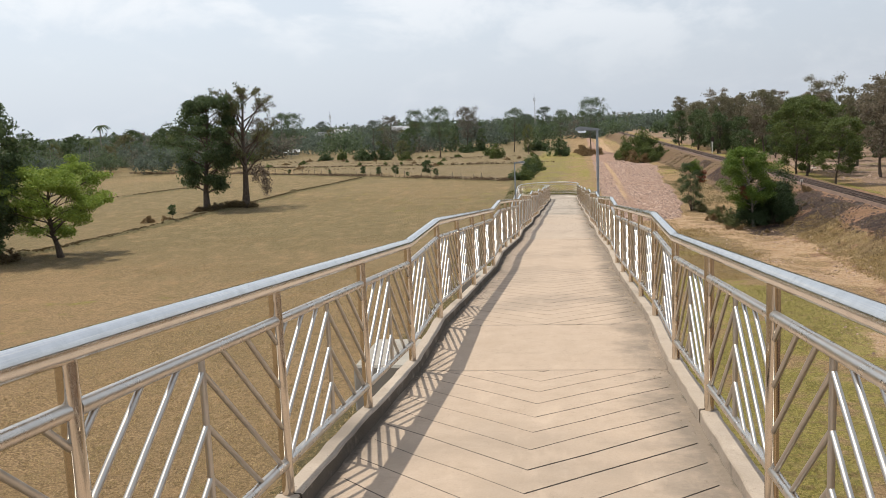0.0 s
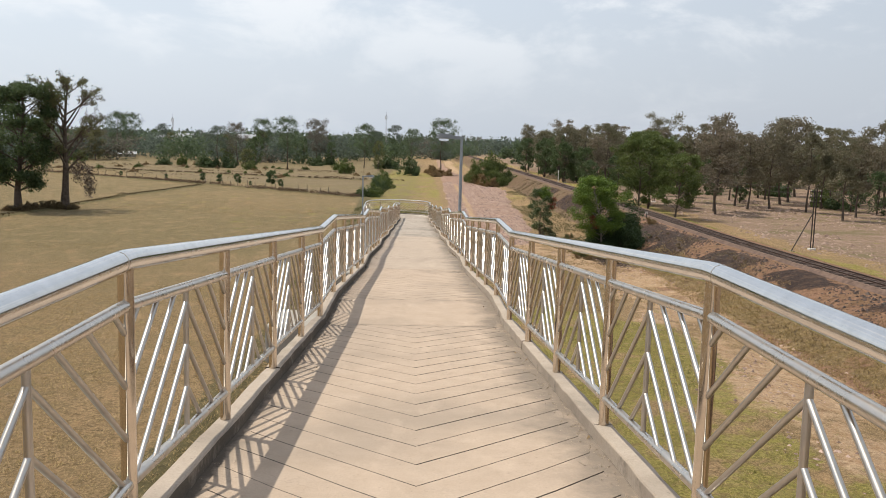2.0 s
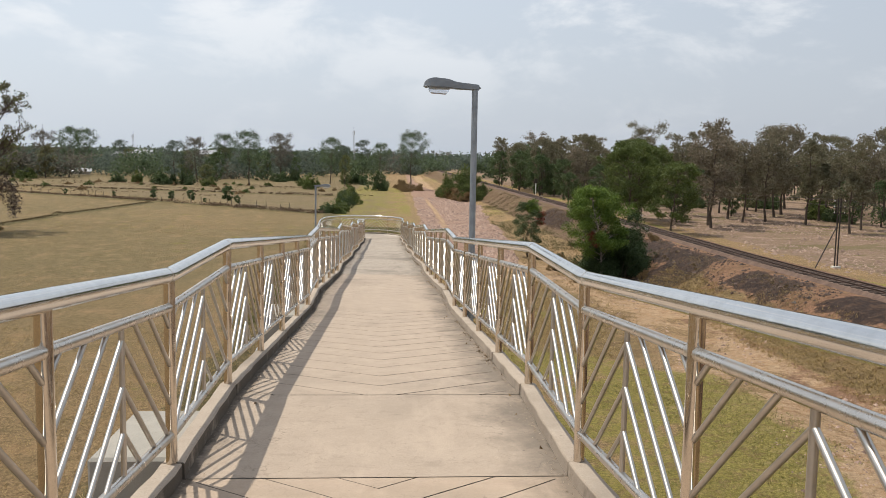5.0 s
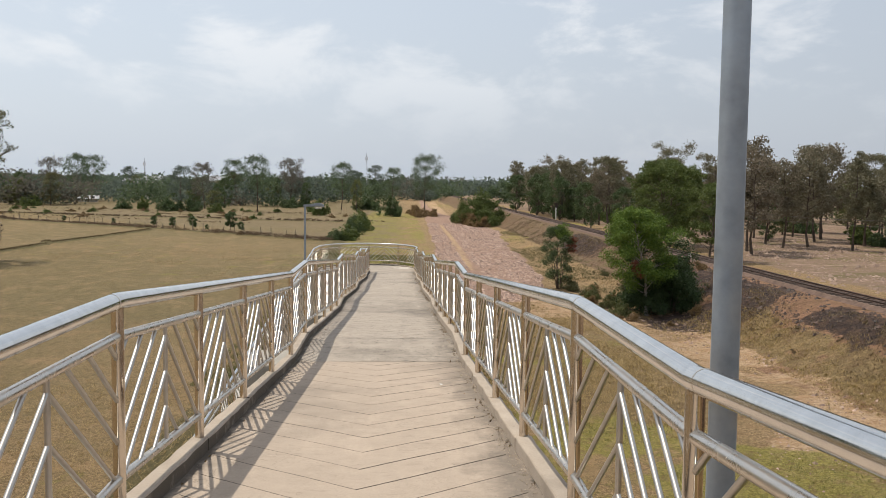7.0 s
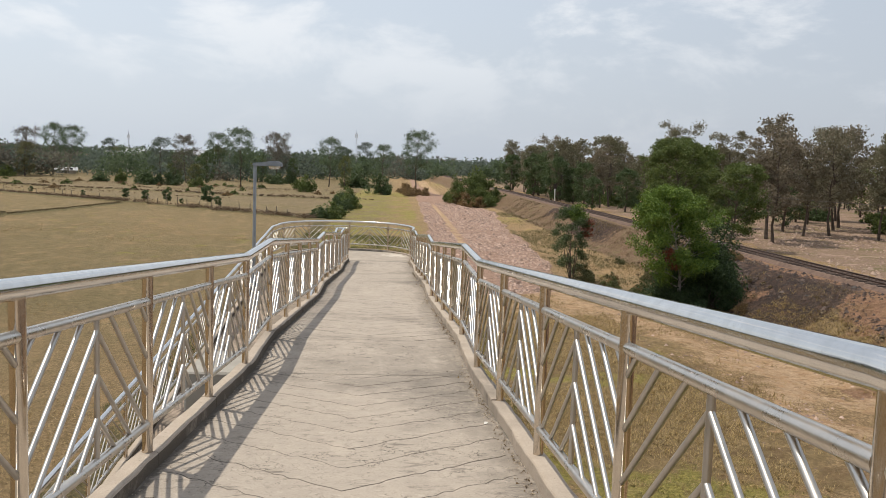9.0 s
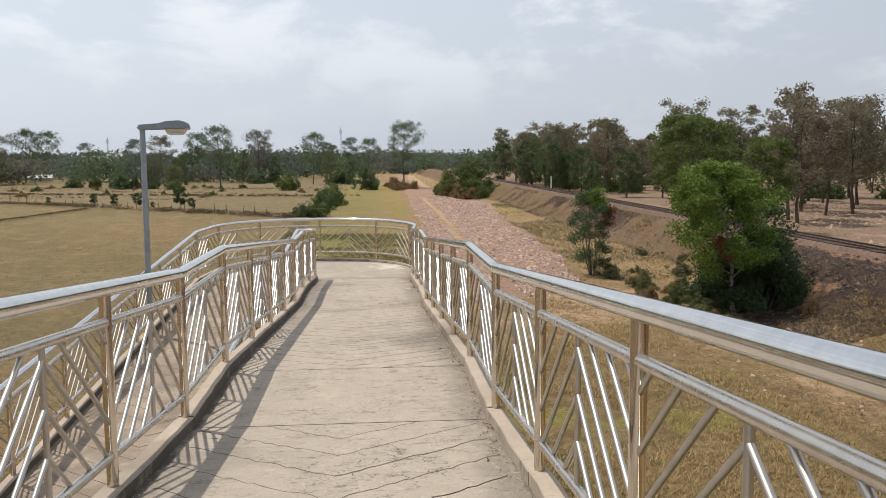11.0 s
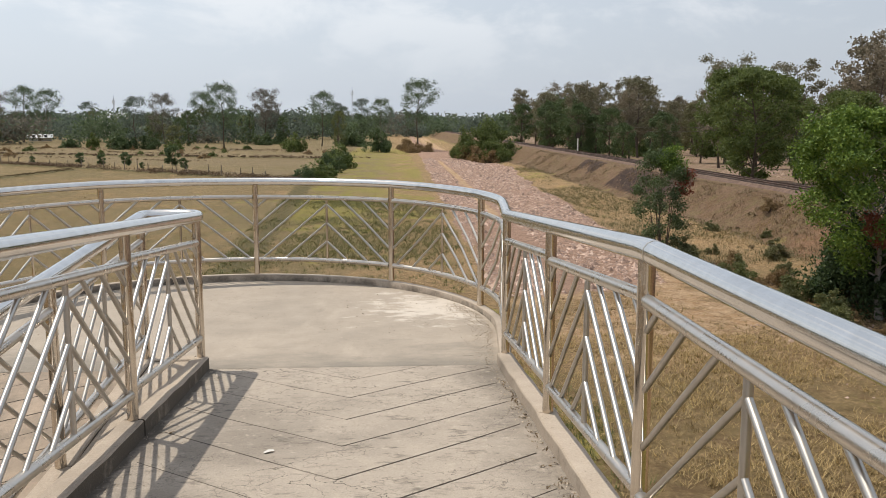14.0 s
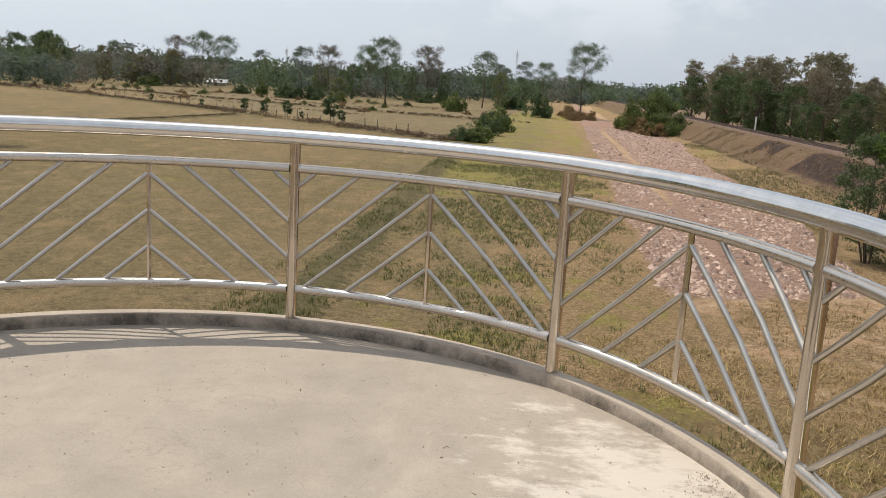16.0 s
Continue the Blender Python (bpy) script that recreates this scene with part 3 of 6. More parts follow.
    def over(col, fac, a, b_, nz, third=None, wild=1.2):
        f = math2(nt, "ADD", fac, math2(nt, "MULTIPLY", math2(nt, "SUBTRACT", nz, 0.5), wild))
        new_col = mixed(nt, ranged(nt, fine, 0.34, 0.66), a, b_)
        if third:
            new_col = mixed(nt, ranged(nt, mid, 0.47, 0.6, 0.0, 0.85), new_col, third)
        new_col = mixed(nt, math2(nt, "MULTIPLY", ranged(nt, clump, 0.48, 0.64), 0.6), new_col, tuple(v * 0.6 for v in a))
        return mixed(nt, ranged(nt, f, 0.4, 0.58), col, new_col)

    c = straw
    c = over(c, math2(nt, "MULTIPLY", zc.outputs["Blue"], 0.6), (0.14, 0.106, 0.06), (0.27, 0.2, 0.122), patch, (0.15, 0.126, 0.056), 2.0)
    c = over(c, zc.outputs["Red"], (0.17, 0.11, 0.078), (0.35, 0.248, 0.182), patch, (0.21, 0.155, 0.088))
    c = mixed(nt, ranged(nt, math2(nt, "ADD", zc.outputs["Red"], math2(nt, "MULTIPLY", math2(nt, "SUBTRACT", noise_of(nt, 0.11, 9, 0.66, None, (1.0, 1.5, 1.0)), 0.5), 4.0)), 1.1, 1.3, 0.0, 0.75), c, (0.15, 0.125, 0.058))
    clods = noise_of(nt, 0.16, 9, 0.68, None, (0.8, 1.6, 1.0))
    c = mixed(nt, math2(nt, "MULTIPLY", zc.outputs["Red"], ranged(nt, clods, 0.54, 0.62, 0.0, 0.8)), c, mixed(nt, ranged(nt, mid, 0.4, 0.62), (0.39, 0.28, 0.212), (0.21, 0.136, 0.096)))
    c = over(c, zb.outputs["Red"], (0.11, 0.07, 0.044), (0.245, 0.16, 0.102), patch, (0.155, 0.12, 0.058))
    c = over(c, math2(nt, "MULTIPLY", zd.outputs["Blue"], 0.95), (0.15, 0.082, 0.049), (0.36, 0.21, 0.13), clump, (0.24, 0.145, 0.08), 1.6)
    c = over(c, math2(nt, "MULTIPLY", zc.outputs["Green"], 0.9), (0.16, 0.112, 0.054), (0.34, 0.238, 0.12), patch, (0.17, 0.122, 0.056), 1.6)
    bare = math2(nt, "MINIMUM", math2(nt, "ADD", zc.outputs["Green"], math2(nt, "ADD", zb.outputs["Blue"], zb.outputs["Red"])), 1.0)
    c = mixed(nt, math2(nt, "MULTIPLY", bare, ranged(nt, noise_of(nt, 0.75, 10, 0.74), 0.5, 0.6, 0.0, 0.65)), c, (0.125, 0.076, 0.04))
    gf = math2(nt, "ADD", za.outputs["Green"], math2(nt, "MULTIPLY", math2(nt, "SUBTRACT", patch, 0.5), 2.0))
    c = over(c, zb.outputs["Blue"], (0.29, 0.185, 0.105), (0.58, 0.42, 0.265), patch, (0.38, 0.235, 0.125), 2.2)
    # straw litter and red earth showing through the sand
    litter = noise_of(nt, 1.5, 9, 0.74)
    c = mixed(nt, math2(nt, "MULTIPLY", zb.outputs["Blue"], ranged(nt, litter, 0.53, 0.6, 0.0, 0.75)), c, (0.23, 0.128, 0.066))
    c = mixed(nt, math2(nt, "MULTIPLY", zb.outputs["Blue"], ranged(nt, fleck, 0.54, 0.62, 0.0, 0.6)), c, (0.66, 0.51, 0.35))
    grass = mixed(nt, ranged(nt, litter, 0.52, 0.59, 0.0, 0.7), grass, (0.17, 0.112, 0.052))
    c = mixed(nt, ranged(nt, gf, 0.36, 0.56, 0.0, 0.78), c, grass)
    c = over(c, zb.outputs["Green"], (0.026, 0.02, 0.018), (0.07, 0.046, 0.036), mid, (0.11, 0.068, 0.046), 2.4)
    c = over(c, za.outputs["Red"], (0.20, 0.122, 0.088), (0.44, 0.295, 0.218), mid, (0.33, 0.215, 0.155))
    c = over(c, math2(nt, "MULTIPLY", za.outputs["Blue"], 0.85), (0.085, 0.072, 0.034), (0.175, 0.142, 0.066), clump)
    nt.links.new(c, b.inputs["Base Color"])
    bumped(nt, b, math2(nt, "ADD", fine, math2(nt, "MULTIPLY", clump, 1.5)), 0.9, 0.14)
    me.materials.append(m)
    return tagged(new("ground", me), "dry stubble field with gravel strip and embankment", "ground", kind="structure")


make_ground()


# ---------------- ramp ----------------
BAY, DROP, H_RAIL, H_MID, H_LOW = 1.5, 0.497, 0.92, 0.765, 0.14
KERB_H, Y_A, Z_A, Y_END = 0.08, 5.0, 9.9, 62.0
SLOPE = DROP / 6.0
Z_H, LAST = 6.445, 0.0675  # the last landing stone, and the gentle slope after it
K_IN, K_OUT = 0.945, 1.05


def rail_z(y):
    """Height of the hand rail's centre along the upper ramp."""
    if y > Y_END:
        y = Y_END
    k = math.floor((y - Y_A + 1e-6) / 7.5)
    u = (y - Y_A) - 7.5 * k
    if k >= 7:
        return Z_H - LAST * max(0.0, u - 1.5)
    fall = DROP if k < 6 else Z_A - DROP * 6 - Z_H
    return Z_A - DROP * k - fall / 6.0 * max(0.0, u - 1.5)


def back_z(y):
    """The same along the ramp that returns below it."""
    return rail_z(Y_END) - SLOPE * (Y_END - min(y, Y_END))


def clip_poly(poly, axis, value, keep_less):
    out = []
    for i, p in enumerate(poly):
        q = poly[(i + 1) % len(poly)]
        pin = (p[axis] <= value) if keep_less else (p[axis] >= value)
        qin = (q[axis] <= value) if keep_less else (q[axis] >= value)
        if pin:
            out.append(p)
        if pin != qin:
            t = (value - p[axis]) / (q[axis] - p[axis])
            out.append(tuple(a + t * (b - a) for a, b in zip(p, q)))
    return out


def grooved(y0, y1, top, xc, half, rng, worn=False, m=0.7, pitch=0.31, apex=None):
    """The walking surface of a slope, with shallow V-cut grooves meeting in chevrons."""
    g = Geo()
    cols = (0.0, 0.3, 0.6, half - 0.1) if not worn else tuple(i * (half - 0.1) / 20 for i in range(21))
    shake, last = (0.012, 3) if not worn else (0.022, 20)
    lo = y0 - m * half - pitch
    if apex is not None:
        lo += (apex - lo) % pitch
    count = int((y1 - lo) / pitch) + 2
    for sx in (-1, 1):
        cuts = []
        for i in range(count):
            w, depth = rng.uniform(0.004, 0.009) * (1 if sx > 0 else 0.7), rng.uniform(0.006, 0.012) * (1 if sx > 0 else 0.6)
            cuts.append(([lo + i * pitch + m * c + rng.uniform(-shake, shake) * (c > 0) for c in cols], w * (rng.uniform(0.6, 1.6) if worn else 1), depth * (0.7 if worn else 1)))
        for i in range(count - 1):
            a, wa, da = cuts[i]
            b, wb, _ = cuts[i + 1]
            for j in range(last):
                wa, wb = (wa * 0.6 + 0.4 * rng.uniform(0.001, 0.012), wb) if worn else (wa, wb)
                quads = [((cols[j], a[j] + wa, 0), (cols[j + 1], a[j + 1] + wa, 0), (cols[j + 1], b[j + 1] - wb, 0), (cols[j], b[j] - wb, 0)),
                         ((cols[j], a[j] - wa, 0), (cols[j + 1], a[j + 1] - wa, 0), (cols[j + 1], a[j + 1], -da), (cols[j], a[j], -da)),
                         ((cols[j], a[j], -da), (cols[j + 1], a[j + 1], -da), (cols[j + 1], a[j + 1] + wa, 0), (cols[j], a[j] + wa, 0))]
                for slot, q in zip((0, 1, 1), quads):
                    q = clip_poly(clip_poly(list(q), 1, y1, True), 1, y0, False) if q else q
                    if len(q) < 3:
                        continue
                    pts = [(xc + sx * p[0], p[1], top(p[1]) + p[2]) for p in q]
                    g.put(pts if sx > 0 else pts[::-1], [tuple(range(len(pts)))], slot)
        e = [(xc + sx * cols[last], y0), (xc + sx * half, y0), (xc + sx * half, y1), (xc + sx * cols[last], y1)]
        e = [(x, y, top(y)) for x, y in e]
        g.put(e if sx > 0 else e[::-1], [(0, 1, 2, 3)])
    return g


def flat_panel(y0, y1, top, xc, half):
    g = Geo()
    n = 4
    for i in range(n):
        a, b = y0 + (y1 - y0) * i / n, y0 + (y1 - y0) * (i + 1) / n
        e = [(xc - half, a), (xc + half, a), (xc + half, b), (xc - half, b)]
        g.put([(x, y, top(y)) for x, y in e], [(0, 1, 2, 3)])
    return g


RING = [(-0.0525, -0.02), (-0.0525, KERB_H - 0.007), (-0.046, KERB_H), (0.046, KERB_H), (0.0525, KERB_H - 0.007), (0.0525, -0.02)]


def kerb_run(parent, xk, ys, top, rng):
    """Kerb stones cast bay by bay, a little uneven."""
    for a, b in zip(ys, ys[1:]):
        dz = rng.uniform(-0.008, 0.008)
        n = 8
        path = []
        for i in range(n + 1):
            y = a + 0.002 + (b - a - 0.004) * i / n
            path.append(((xk + rng.uniform(-0.006, 0.006), y, top(y) + (dz + rng.uniform(-0.004, 0.004)) * (1 if 0 < i < n else 0.6)), (1, 0, 0)))
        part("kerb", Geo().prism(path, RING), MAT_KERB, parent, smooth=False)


rng = random.Random(7)
deck_up = lambda y: rail_z(y) - H_RAIL - KERB_H
deck_back = lambda y: back_z(y) - H_RAIL - KERB_H
upper = thing("pedestrian_ramp", (0, 0, 0), "sloping beige concrete footbridge ramp with chevron grooves", "ramp", kind="structure")
K_FIRST = -2
# how steeply the grooves run, their spacing, and where one chevron has its point
CUTS = {-1: (0.94, 0.333, 2.605), 0: (1.0, 0.317, 7.163), 1: (0.9, 0.33, 15.2), 2: (0.7, 0.405, 24.67), 3: (0.88, 0.42, 29.584), 4: (0.8, 0.4, 39.1), 5: (0.8, 0.4, 46.4), 6: (0.71, 0.315, 55.085), 7: (0.85, 0.45, 59.37)}
for k in range(K_FIRST, 8):
    y0 = Y_A + 7.5 * k
    y2 = y0 + 7.5 if k < 7 else Y_END
    skin = MAT_DECK if k < 2 else MAT_DECK_DUSTY if k < 4 else MAT_DECK_WORN
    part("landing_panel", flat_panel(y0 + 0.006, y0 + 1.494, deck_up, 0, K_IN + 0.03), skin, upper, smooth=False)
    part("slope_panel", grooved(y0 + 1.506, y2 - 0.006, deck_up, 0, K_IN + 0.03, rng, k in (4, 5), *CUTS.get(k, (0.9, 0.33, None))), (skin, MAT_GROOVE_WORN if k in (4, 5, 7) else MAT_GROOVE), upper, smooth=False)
    body = [((0, y, deck_up(y) - 0.016), (1, 0, 0)) for y in (y0, y0 + 1.5, y2)]
    part("slab", Geo().prism(body, [(-K_OUT, 0.0), (K_OUT, 0.0), (K_OUT, -0.2), (K_OUT - 0.2, -0.24), (-K_OUT + 0.2, -0.24), (-K_OUT, -0.2)]), MAT_PIER, upper, smooth=False)
    ys = [y0 + BAY * i for i in range(6) if y0 + BAY * i <= y2 + 0.01]
    for s in (-1, 1):
        kerb_run(upper, s * (K_IN + K_OUT) / 2, ys, deck_up, rng)

XR0, XR1 = -1.35, -3.35
XRC = (XR0 + XR1) / 2
lower = thing("returning_ramp", (0, 0, 0), "lower beige concrete ramp descending beside the first", "ramp", kind="structure")
for i in range(8):
    y1 = Y_END - 7.5 * i
    y0 = y1 - 7.5
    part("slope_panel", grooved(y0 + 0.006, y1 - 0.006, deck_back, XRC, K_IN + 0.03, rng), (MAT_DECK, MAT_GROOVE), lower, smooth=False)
    body = [((XRC, y, deck_back(y) - 0.016), (1, 0, 0)) for y in (y0, y1)]
    part("slab", Geo().prism(body, [(-K_OUT, 0.0), (K_OUT, 0.0), (K_OUT, -0.2), (K_OUT - 0.2, -0.24), (-K_OUT + 0.2, -0.24), (-K_OUT, -0.2)]), MAT_PIER, lower, smooth=False)
    ys = [y0 + BAY * j for j in range(6)]
    for s in (-1, 1):
        kerb_run(lower, XRC + s * (K_IN + K_OUT) / 2, ys, deck_back, rng)

# landing with the half-round end
CX, CY, CR = -1.09, 62.9, 2.18
Z_L = deck_up(Y_END)


def land_z(x, y):
    """Height of the landing's floor, which rises a little towards its rounded edge."""
    dx, dy = x - CX, np.maximum(y - Y_END, 0.0)
    q, h = dx * dx + dy * dy + 1e-9, CY - Y_END
    far = (dy * h + np.sqrt((dy * h) ** 2 + q * ((CR + 0.06) ** 2 - h * h))) / q
    return Z_L + 0.04 * smoothstep(0.0, 1.7, dy * far) / np.maximum(far, 1.0)


OUT = [(CX + (CR + 0.06) * math.cos(radians(a)), CY + (CR + 0.06) * math.sin(radians(a))) for a in range(0, 181, 6)]
OUT = [(K_OUT, Y_END)] + OUT + [(XR1 - 0.06, Y_END)]
landing = thing("ramp_landing", (0, 0, 0), "half-round beige concrete landing where the ramp turns back", "landing", kind="structure")
g = Geo()
n = len(OUT)
g.put([(x, y, land_z(x, y)) for x, y in OUT] + [(CX, Y_END, Z_L)], [(n, i, i + 1) for i in range(n - 1)])
part("landing_panel", g, MAT_LANDING, landing, smooth=False)
g = Geo()
n = len(OUT)
g.put([(x, y, Z_L - 0.012) for x, y in OUT] + [(x, y, Z_L - 0.26) for x, y in OUT],
      [tuple(range(n)), tuple(range(2 * n - 1, n - 1, -1))] + [(i, i + n, (i + 1) % n + n, (i + 1) % n) for i in range(n)])
part("slab", g, MAT_PIER, landing, smooth=False)


def arc_point(s):
    """Plan point on the landing's outer rail: s counts bays from the first post at x = 1."""
    ang = [16.5, 51.8, 90.0, 128.2, 163.5]
    if s < 1 or s > 5:
        u = s if s < 1 else 6 - s
        x0, x1 = (1.0, CX + CR) if s < 1 else (XR1, CX - CR)
        if u < 0.58:
            return (x0 + (x1 - x0) * u / 0.58, Y_END + (CY - Y_END) * u / 0.58)
        a = 16.5 * (u - 0.58) / 0.42
        a = a if s < 1 else 180 - a
    else:
        i = min(int(s) - 1, 3)
        a = ang[i] + (ang[i + 1] - ang[i]) * (s - 1 - i)
    return (CX + CR * math.cos(radians(a)), CY + CR * math.sin(radians(a)))


def arc_frame(s):
    p, q = arc_point(max(0, s - 0.02)), arc_point(min(6, s + 0.02))
    d = Vector((q[0] - p[0], q[1] - p[1], 0)).normalized()
    return Vector((*arc_point(s), 0)), Vector((d.y, -d.x, 0))


def arc_lift(s):
    u = min(s, 6 - s)
    return 0.016 * min(1.0, max(0.0, u)) + 0.018 * min(1.0, max(0.0, u - 1))


RING_ARC = [(u * 0.72, h - 0.012 if h > 0 else -0.05) for u, h in RING]
for i in range(12):
    path = []
    for j in range(5):
        s = (i + 0.001 + 0.998 * j / 4) / 2
        p, across = arc_frame(s)
        path.append((p + Vector((0, 0, Z_L + arc_lift(s))), across))
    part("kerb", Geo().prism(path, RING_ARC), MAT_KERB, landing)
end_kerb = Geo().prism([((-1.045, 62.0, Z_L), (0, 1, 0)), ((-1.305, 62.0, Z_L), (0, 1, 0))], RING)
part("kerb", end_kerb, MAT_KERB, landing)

# concrete fill between the two ramps where they meet the landing
fill = [((-1.178, y, deck_back(y)), (1, 0, 0)) for y in (53.0, 56.0, 59.0, 61.94)]
part("infill", Geo().prism(fill, [(-0.12, -0.2), (-0.12, KERB_H - 0.004), (0.12, KERB_H - 0.004), (0.12, -0.2)]), MAT_KERB, landing, smooth=False)

# piers
for k in range(K_FIRST, 8):
    yf = Y_A + 7.5 * k + 1.5
    top = deck_up(yf) - 0.25
    left = -1.75 if k < 6 else -1.1
    pier = thing("pier", (0, yf, 0), "grey concrete pier with a wide cap under the ramp", "pier", "ramp piers")
    part("cap", Geo().box(left, 1.1, -0.5, 0.5, top - 0.45, top, 0.02), MAT_PIER, pier, smooth=False)
    part("column", Geo().box(-0.5, 0.0, -0.22, 0.22, zat(-0.3, yf) - 0.3, top - 0.44, 0.03), MAT_PIER, pier, smooth=False)
pier = thing("pier", (CX, 63.4, 0), "grey concrete pier under the half-round landing", "pier", "ramp piers")
part("cap", Geo().box(-1.5, 1.5, -0.5, 0.5, Z_L - 0.72, Z_L - 0.26, 0.02), MAT_PIER, pier, smooth=False)
part("column", Geo().box(-0.3, 0.3, -0.3, 0.3, -0.3, Z_L - 0.7, 0.03), MAT_PIER, pier, smooth=False)
for i in range(6):
    yf = 56.0 - 9.0 * i
    top = deck_back(yf) - 0.26
    if top < 0.6:
        continue
    pier = thing("pier", (XRC, yf, 0), "grey concrete pier with a cap under the lower ramp", "pier", "ramp piers")
    part("cap", Geo().box(-0.95, 0.95, -0.4, 0.4, top - 0.35, top - 0.03, 0.02), MAT_PIER, pier, smooth=False)
    part("column", Geo().box(-0.22, 0.22, -0.22, 0.22, -0.3, top - 0.34, 0.03), MAT_PIER, pier, smooth=False)


# ---------------- railings ----------------
R_TOP, R_POST, R_MID, R_BAR = 0.038, 0.0275, 0.0225, 0.0105


def bar_lines():
    """Ends of the diagonal bars of one bay, as (across the bay from its middle, height above the kerb)."""
    lo, hi = H_LOW + R_MID * 0.6, H_MID - R_MID * 0.6
    out = []
    for j in range(-3, 3):
        c = hi - 0.05 - 0.185 * j
        u1, z1 = (0.0, c) if c <= hi else (-(c - hi) / 0.8, hi)
        u0 = -0.735
        z0 = c + 0.8 * u0
        if z0 < lo:
            u0, z0 = -(c - lo) / 0.8, lo
        out += [((u0, z0), (u1, z1)), ((-u0, z0), (-u1, z1))]
    return out


def straight_bay(slope):
    """Meshes of one straight bay centred on its middle at kerb height; slope: rise for each metre along y."""
    at = lambda u, z: (0, u, z + slope * u)
    fr = [Geo().sweep([at(-0.728, h), at(0.728, h)], R_MID, 12).mesh("rail", MAT_MIDRAIL) for h in (H_MID, H_LOW)]
    bars = [Geo().sweep([at(*a), at(*b)], R_BAR, 10).mesh("bar", MAT_BAR) for a, b in bar_lines()]
    bars.append(Geo().sweep([at(0, H_LOW), at(0, H_MID)], R_BAR * 1.15, 10).mesh("bar", MAT_BAR))
    return fr, bars


def top_path(x, ys, zf):
    """Hand-rail points with the bends a little rounded."""
    pts = []
    for i, y in enumerate(ys):
        if 0 < i < len(ys) - 1:
            pts += [(x, y - 0.09, zf(y - 0.09)), (x, y - 0.03, zf(y - 0.03) * 0.75 + zf(y) * 0.25 - 0 * y), (x, y + 0.03, zf(y + 0.03)), (x, y + 0.09, zf(y + 0.09))]
        else:
            pts.append((x, y, zf(y)))
    return pts


BAYS = {0: straight_bay(0.0), 1: straight_bay(-SLOPE), 2: straight_bay(SLOPE)}
POST = Geo().sweep([(0, 0, -0.012), (0, 0, H_RAIL - 0.02)], R_POST, 12).mesh("post", MAT_STEEL)


def railing(x, ys, zf, kinds, label, first_post=True):
    """One length of railing along y: hand rail, posts, and a panel with its bars in every bay."""
    ob = thing("railing", (x, ys[0], zf(ys[0]) - H_RAIL), label, "railing", "ramp railings")
    base = Vector(ob.location)
    rel = [tuple(Vector(p) - base) for p in top_path(x, ys, zf)]
    part("hand_rail", Geo().sweep(rel, R_TOP, 14), MAT_RAILTOP, ob, "thick tubular hand rail")
    for y in ys[:2]:
        seam = [Vector((x, y + d, zf(y + d))) - base for d in (-0.075, -0.068)]
        part("weld_seam", Geo().sweep([tuple(p) for p in seam], R_TOP + 0.0008, 14), MAT_MIDRAIL, ob, "dull grey weld seam")
    for i, y in enumerate(ys):
        if i or first_post:
            p = part("post", POST, MAT_STEEL, ob)
            p.location = Vector((x, y, zf(y) - H_RAIL)) - base
    for a, b, kd in zip(ys, ys[1:], kinds):
        fr, bars = BAYS[kd]
        mid = Vector((x, (a + b) / 2, (zf(a) + zf(b)) / 2 - H_RAIL)) - base
        pn = part("upper_rail", fr[0], MAT_STEEL, ob)
        pn.location = mid
        part("lower_rail", fr[1], MAT_STEEL, pn)
        for bmsh in bars:
            part("bar", bmsh, MAT_STEEL, pn)
    return ob


for s in (-1.0, 1.0):
    for k in range(K_FIRST, 8):
        y0 = Y_A + 7.5 * k
        nb = 5 if k < 7 else 3
        railing(s, [y0 + BAY * i for i in range(nb + 1)], rail_z, [0] + [1] * (nb - 1), "polished stainless steel ramp railing with chevron bars", k == K_FIRST)
for xr in (XR0, XR1):
    for i in range(8):
        y1 = Y_END - 7.5 * i
        railing(xr, [y1 - 7.5 + BAY * j for j in range(6)], back_z, [2] * 5, "polished stainless steel railing of the lower ramp", i == 7)

# curved railing of the landing
Z_K = Z_L + KERB_H
arc = thing("railing", (CX, CY, Z_K), "curved polished stainless steel railing round the landing", "railing", "ramp railings")
org = Vector((CX, CY, Z_K))
on_arc = lambda s, h: tuple(Vector((*arc_point(s), Z_K + h + arc_lift(s))) - org)
part("hand_rail", Geo().sweep([on_arc(i / 10, H_RAIL) for i in range(61)], R_TOP, 14), MAT_RAILTOP, arc, "thick curved tubular hand rail")
for i in range(1, 6):
    p = part("post", POST, MAT_STEEL, arc)
    p.location = on_arc(i, 0)
for i in range(6):
    fr = [Geo().sweep([on_arc(i + 0.017 + 0.966 * j / 10, h) for j in range(11)], R_MID, 10) for h in (H_MID, H_LOW)]
    pn = part("upper_rail", fr[0], MAT_MIDRAIL, arc)
    part("lower_rail", fr[1], MAT_MIDRAIL, pn)
    for a, b in bar_lines():
        pts = [on_arc(i + 0.5 + (a[0] + (b[0] - a[0]) * t) / 1.5, a[1] + (b[1] - a[1]) * t) for t in (0, 0.5, 1)]
        part("bar", Geo().sweep(pts, R_BAR, 10), MAT_BAR, pn)
    part("bar", Geo().sweep([on_arc(i + 0.5, H_LOW), on_arc(i + 0.5, H_MID)], R_BAR * 1.15, 6), MAT_STEEL, pn)
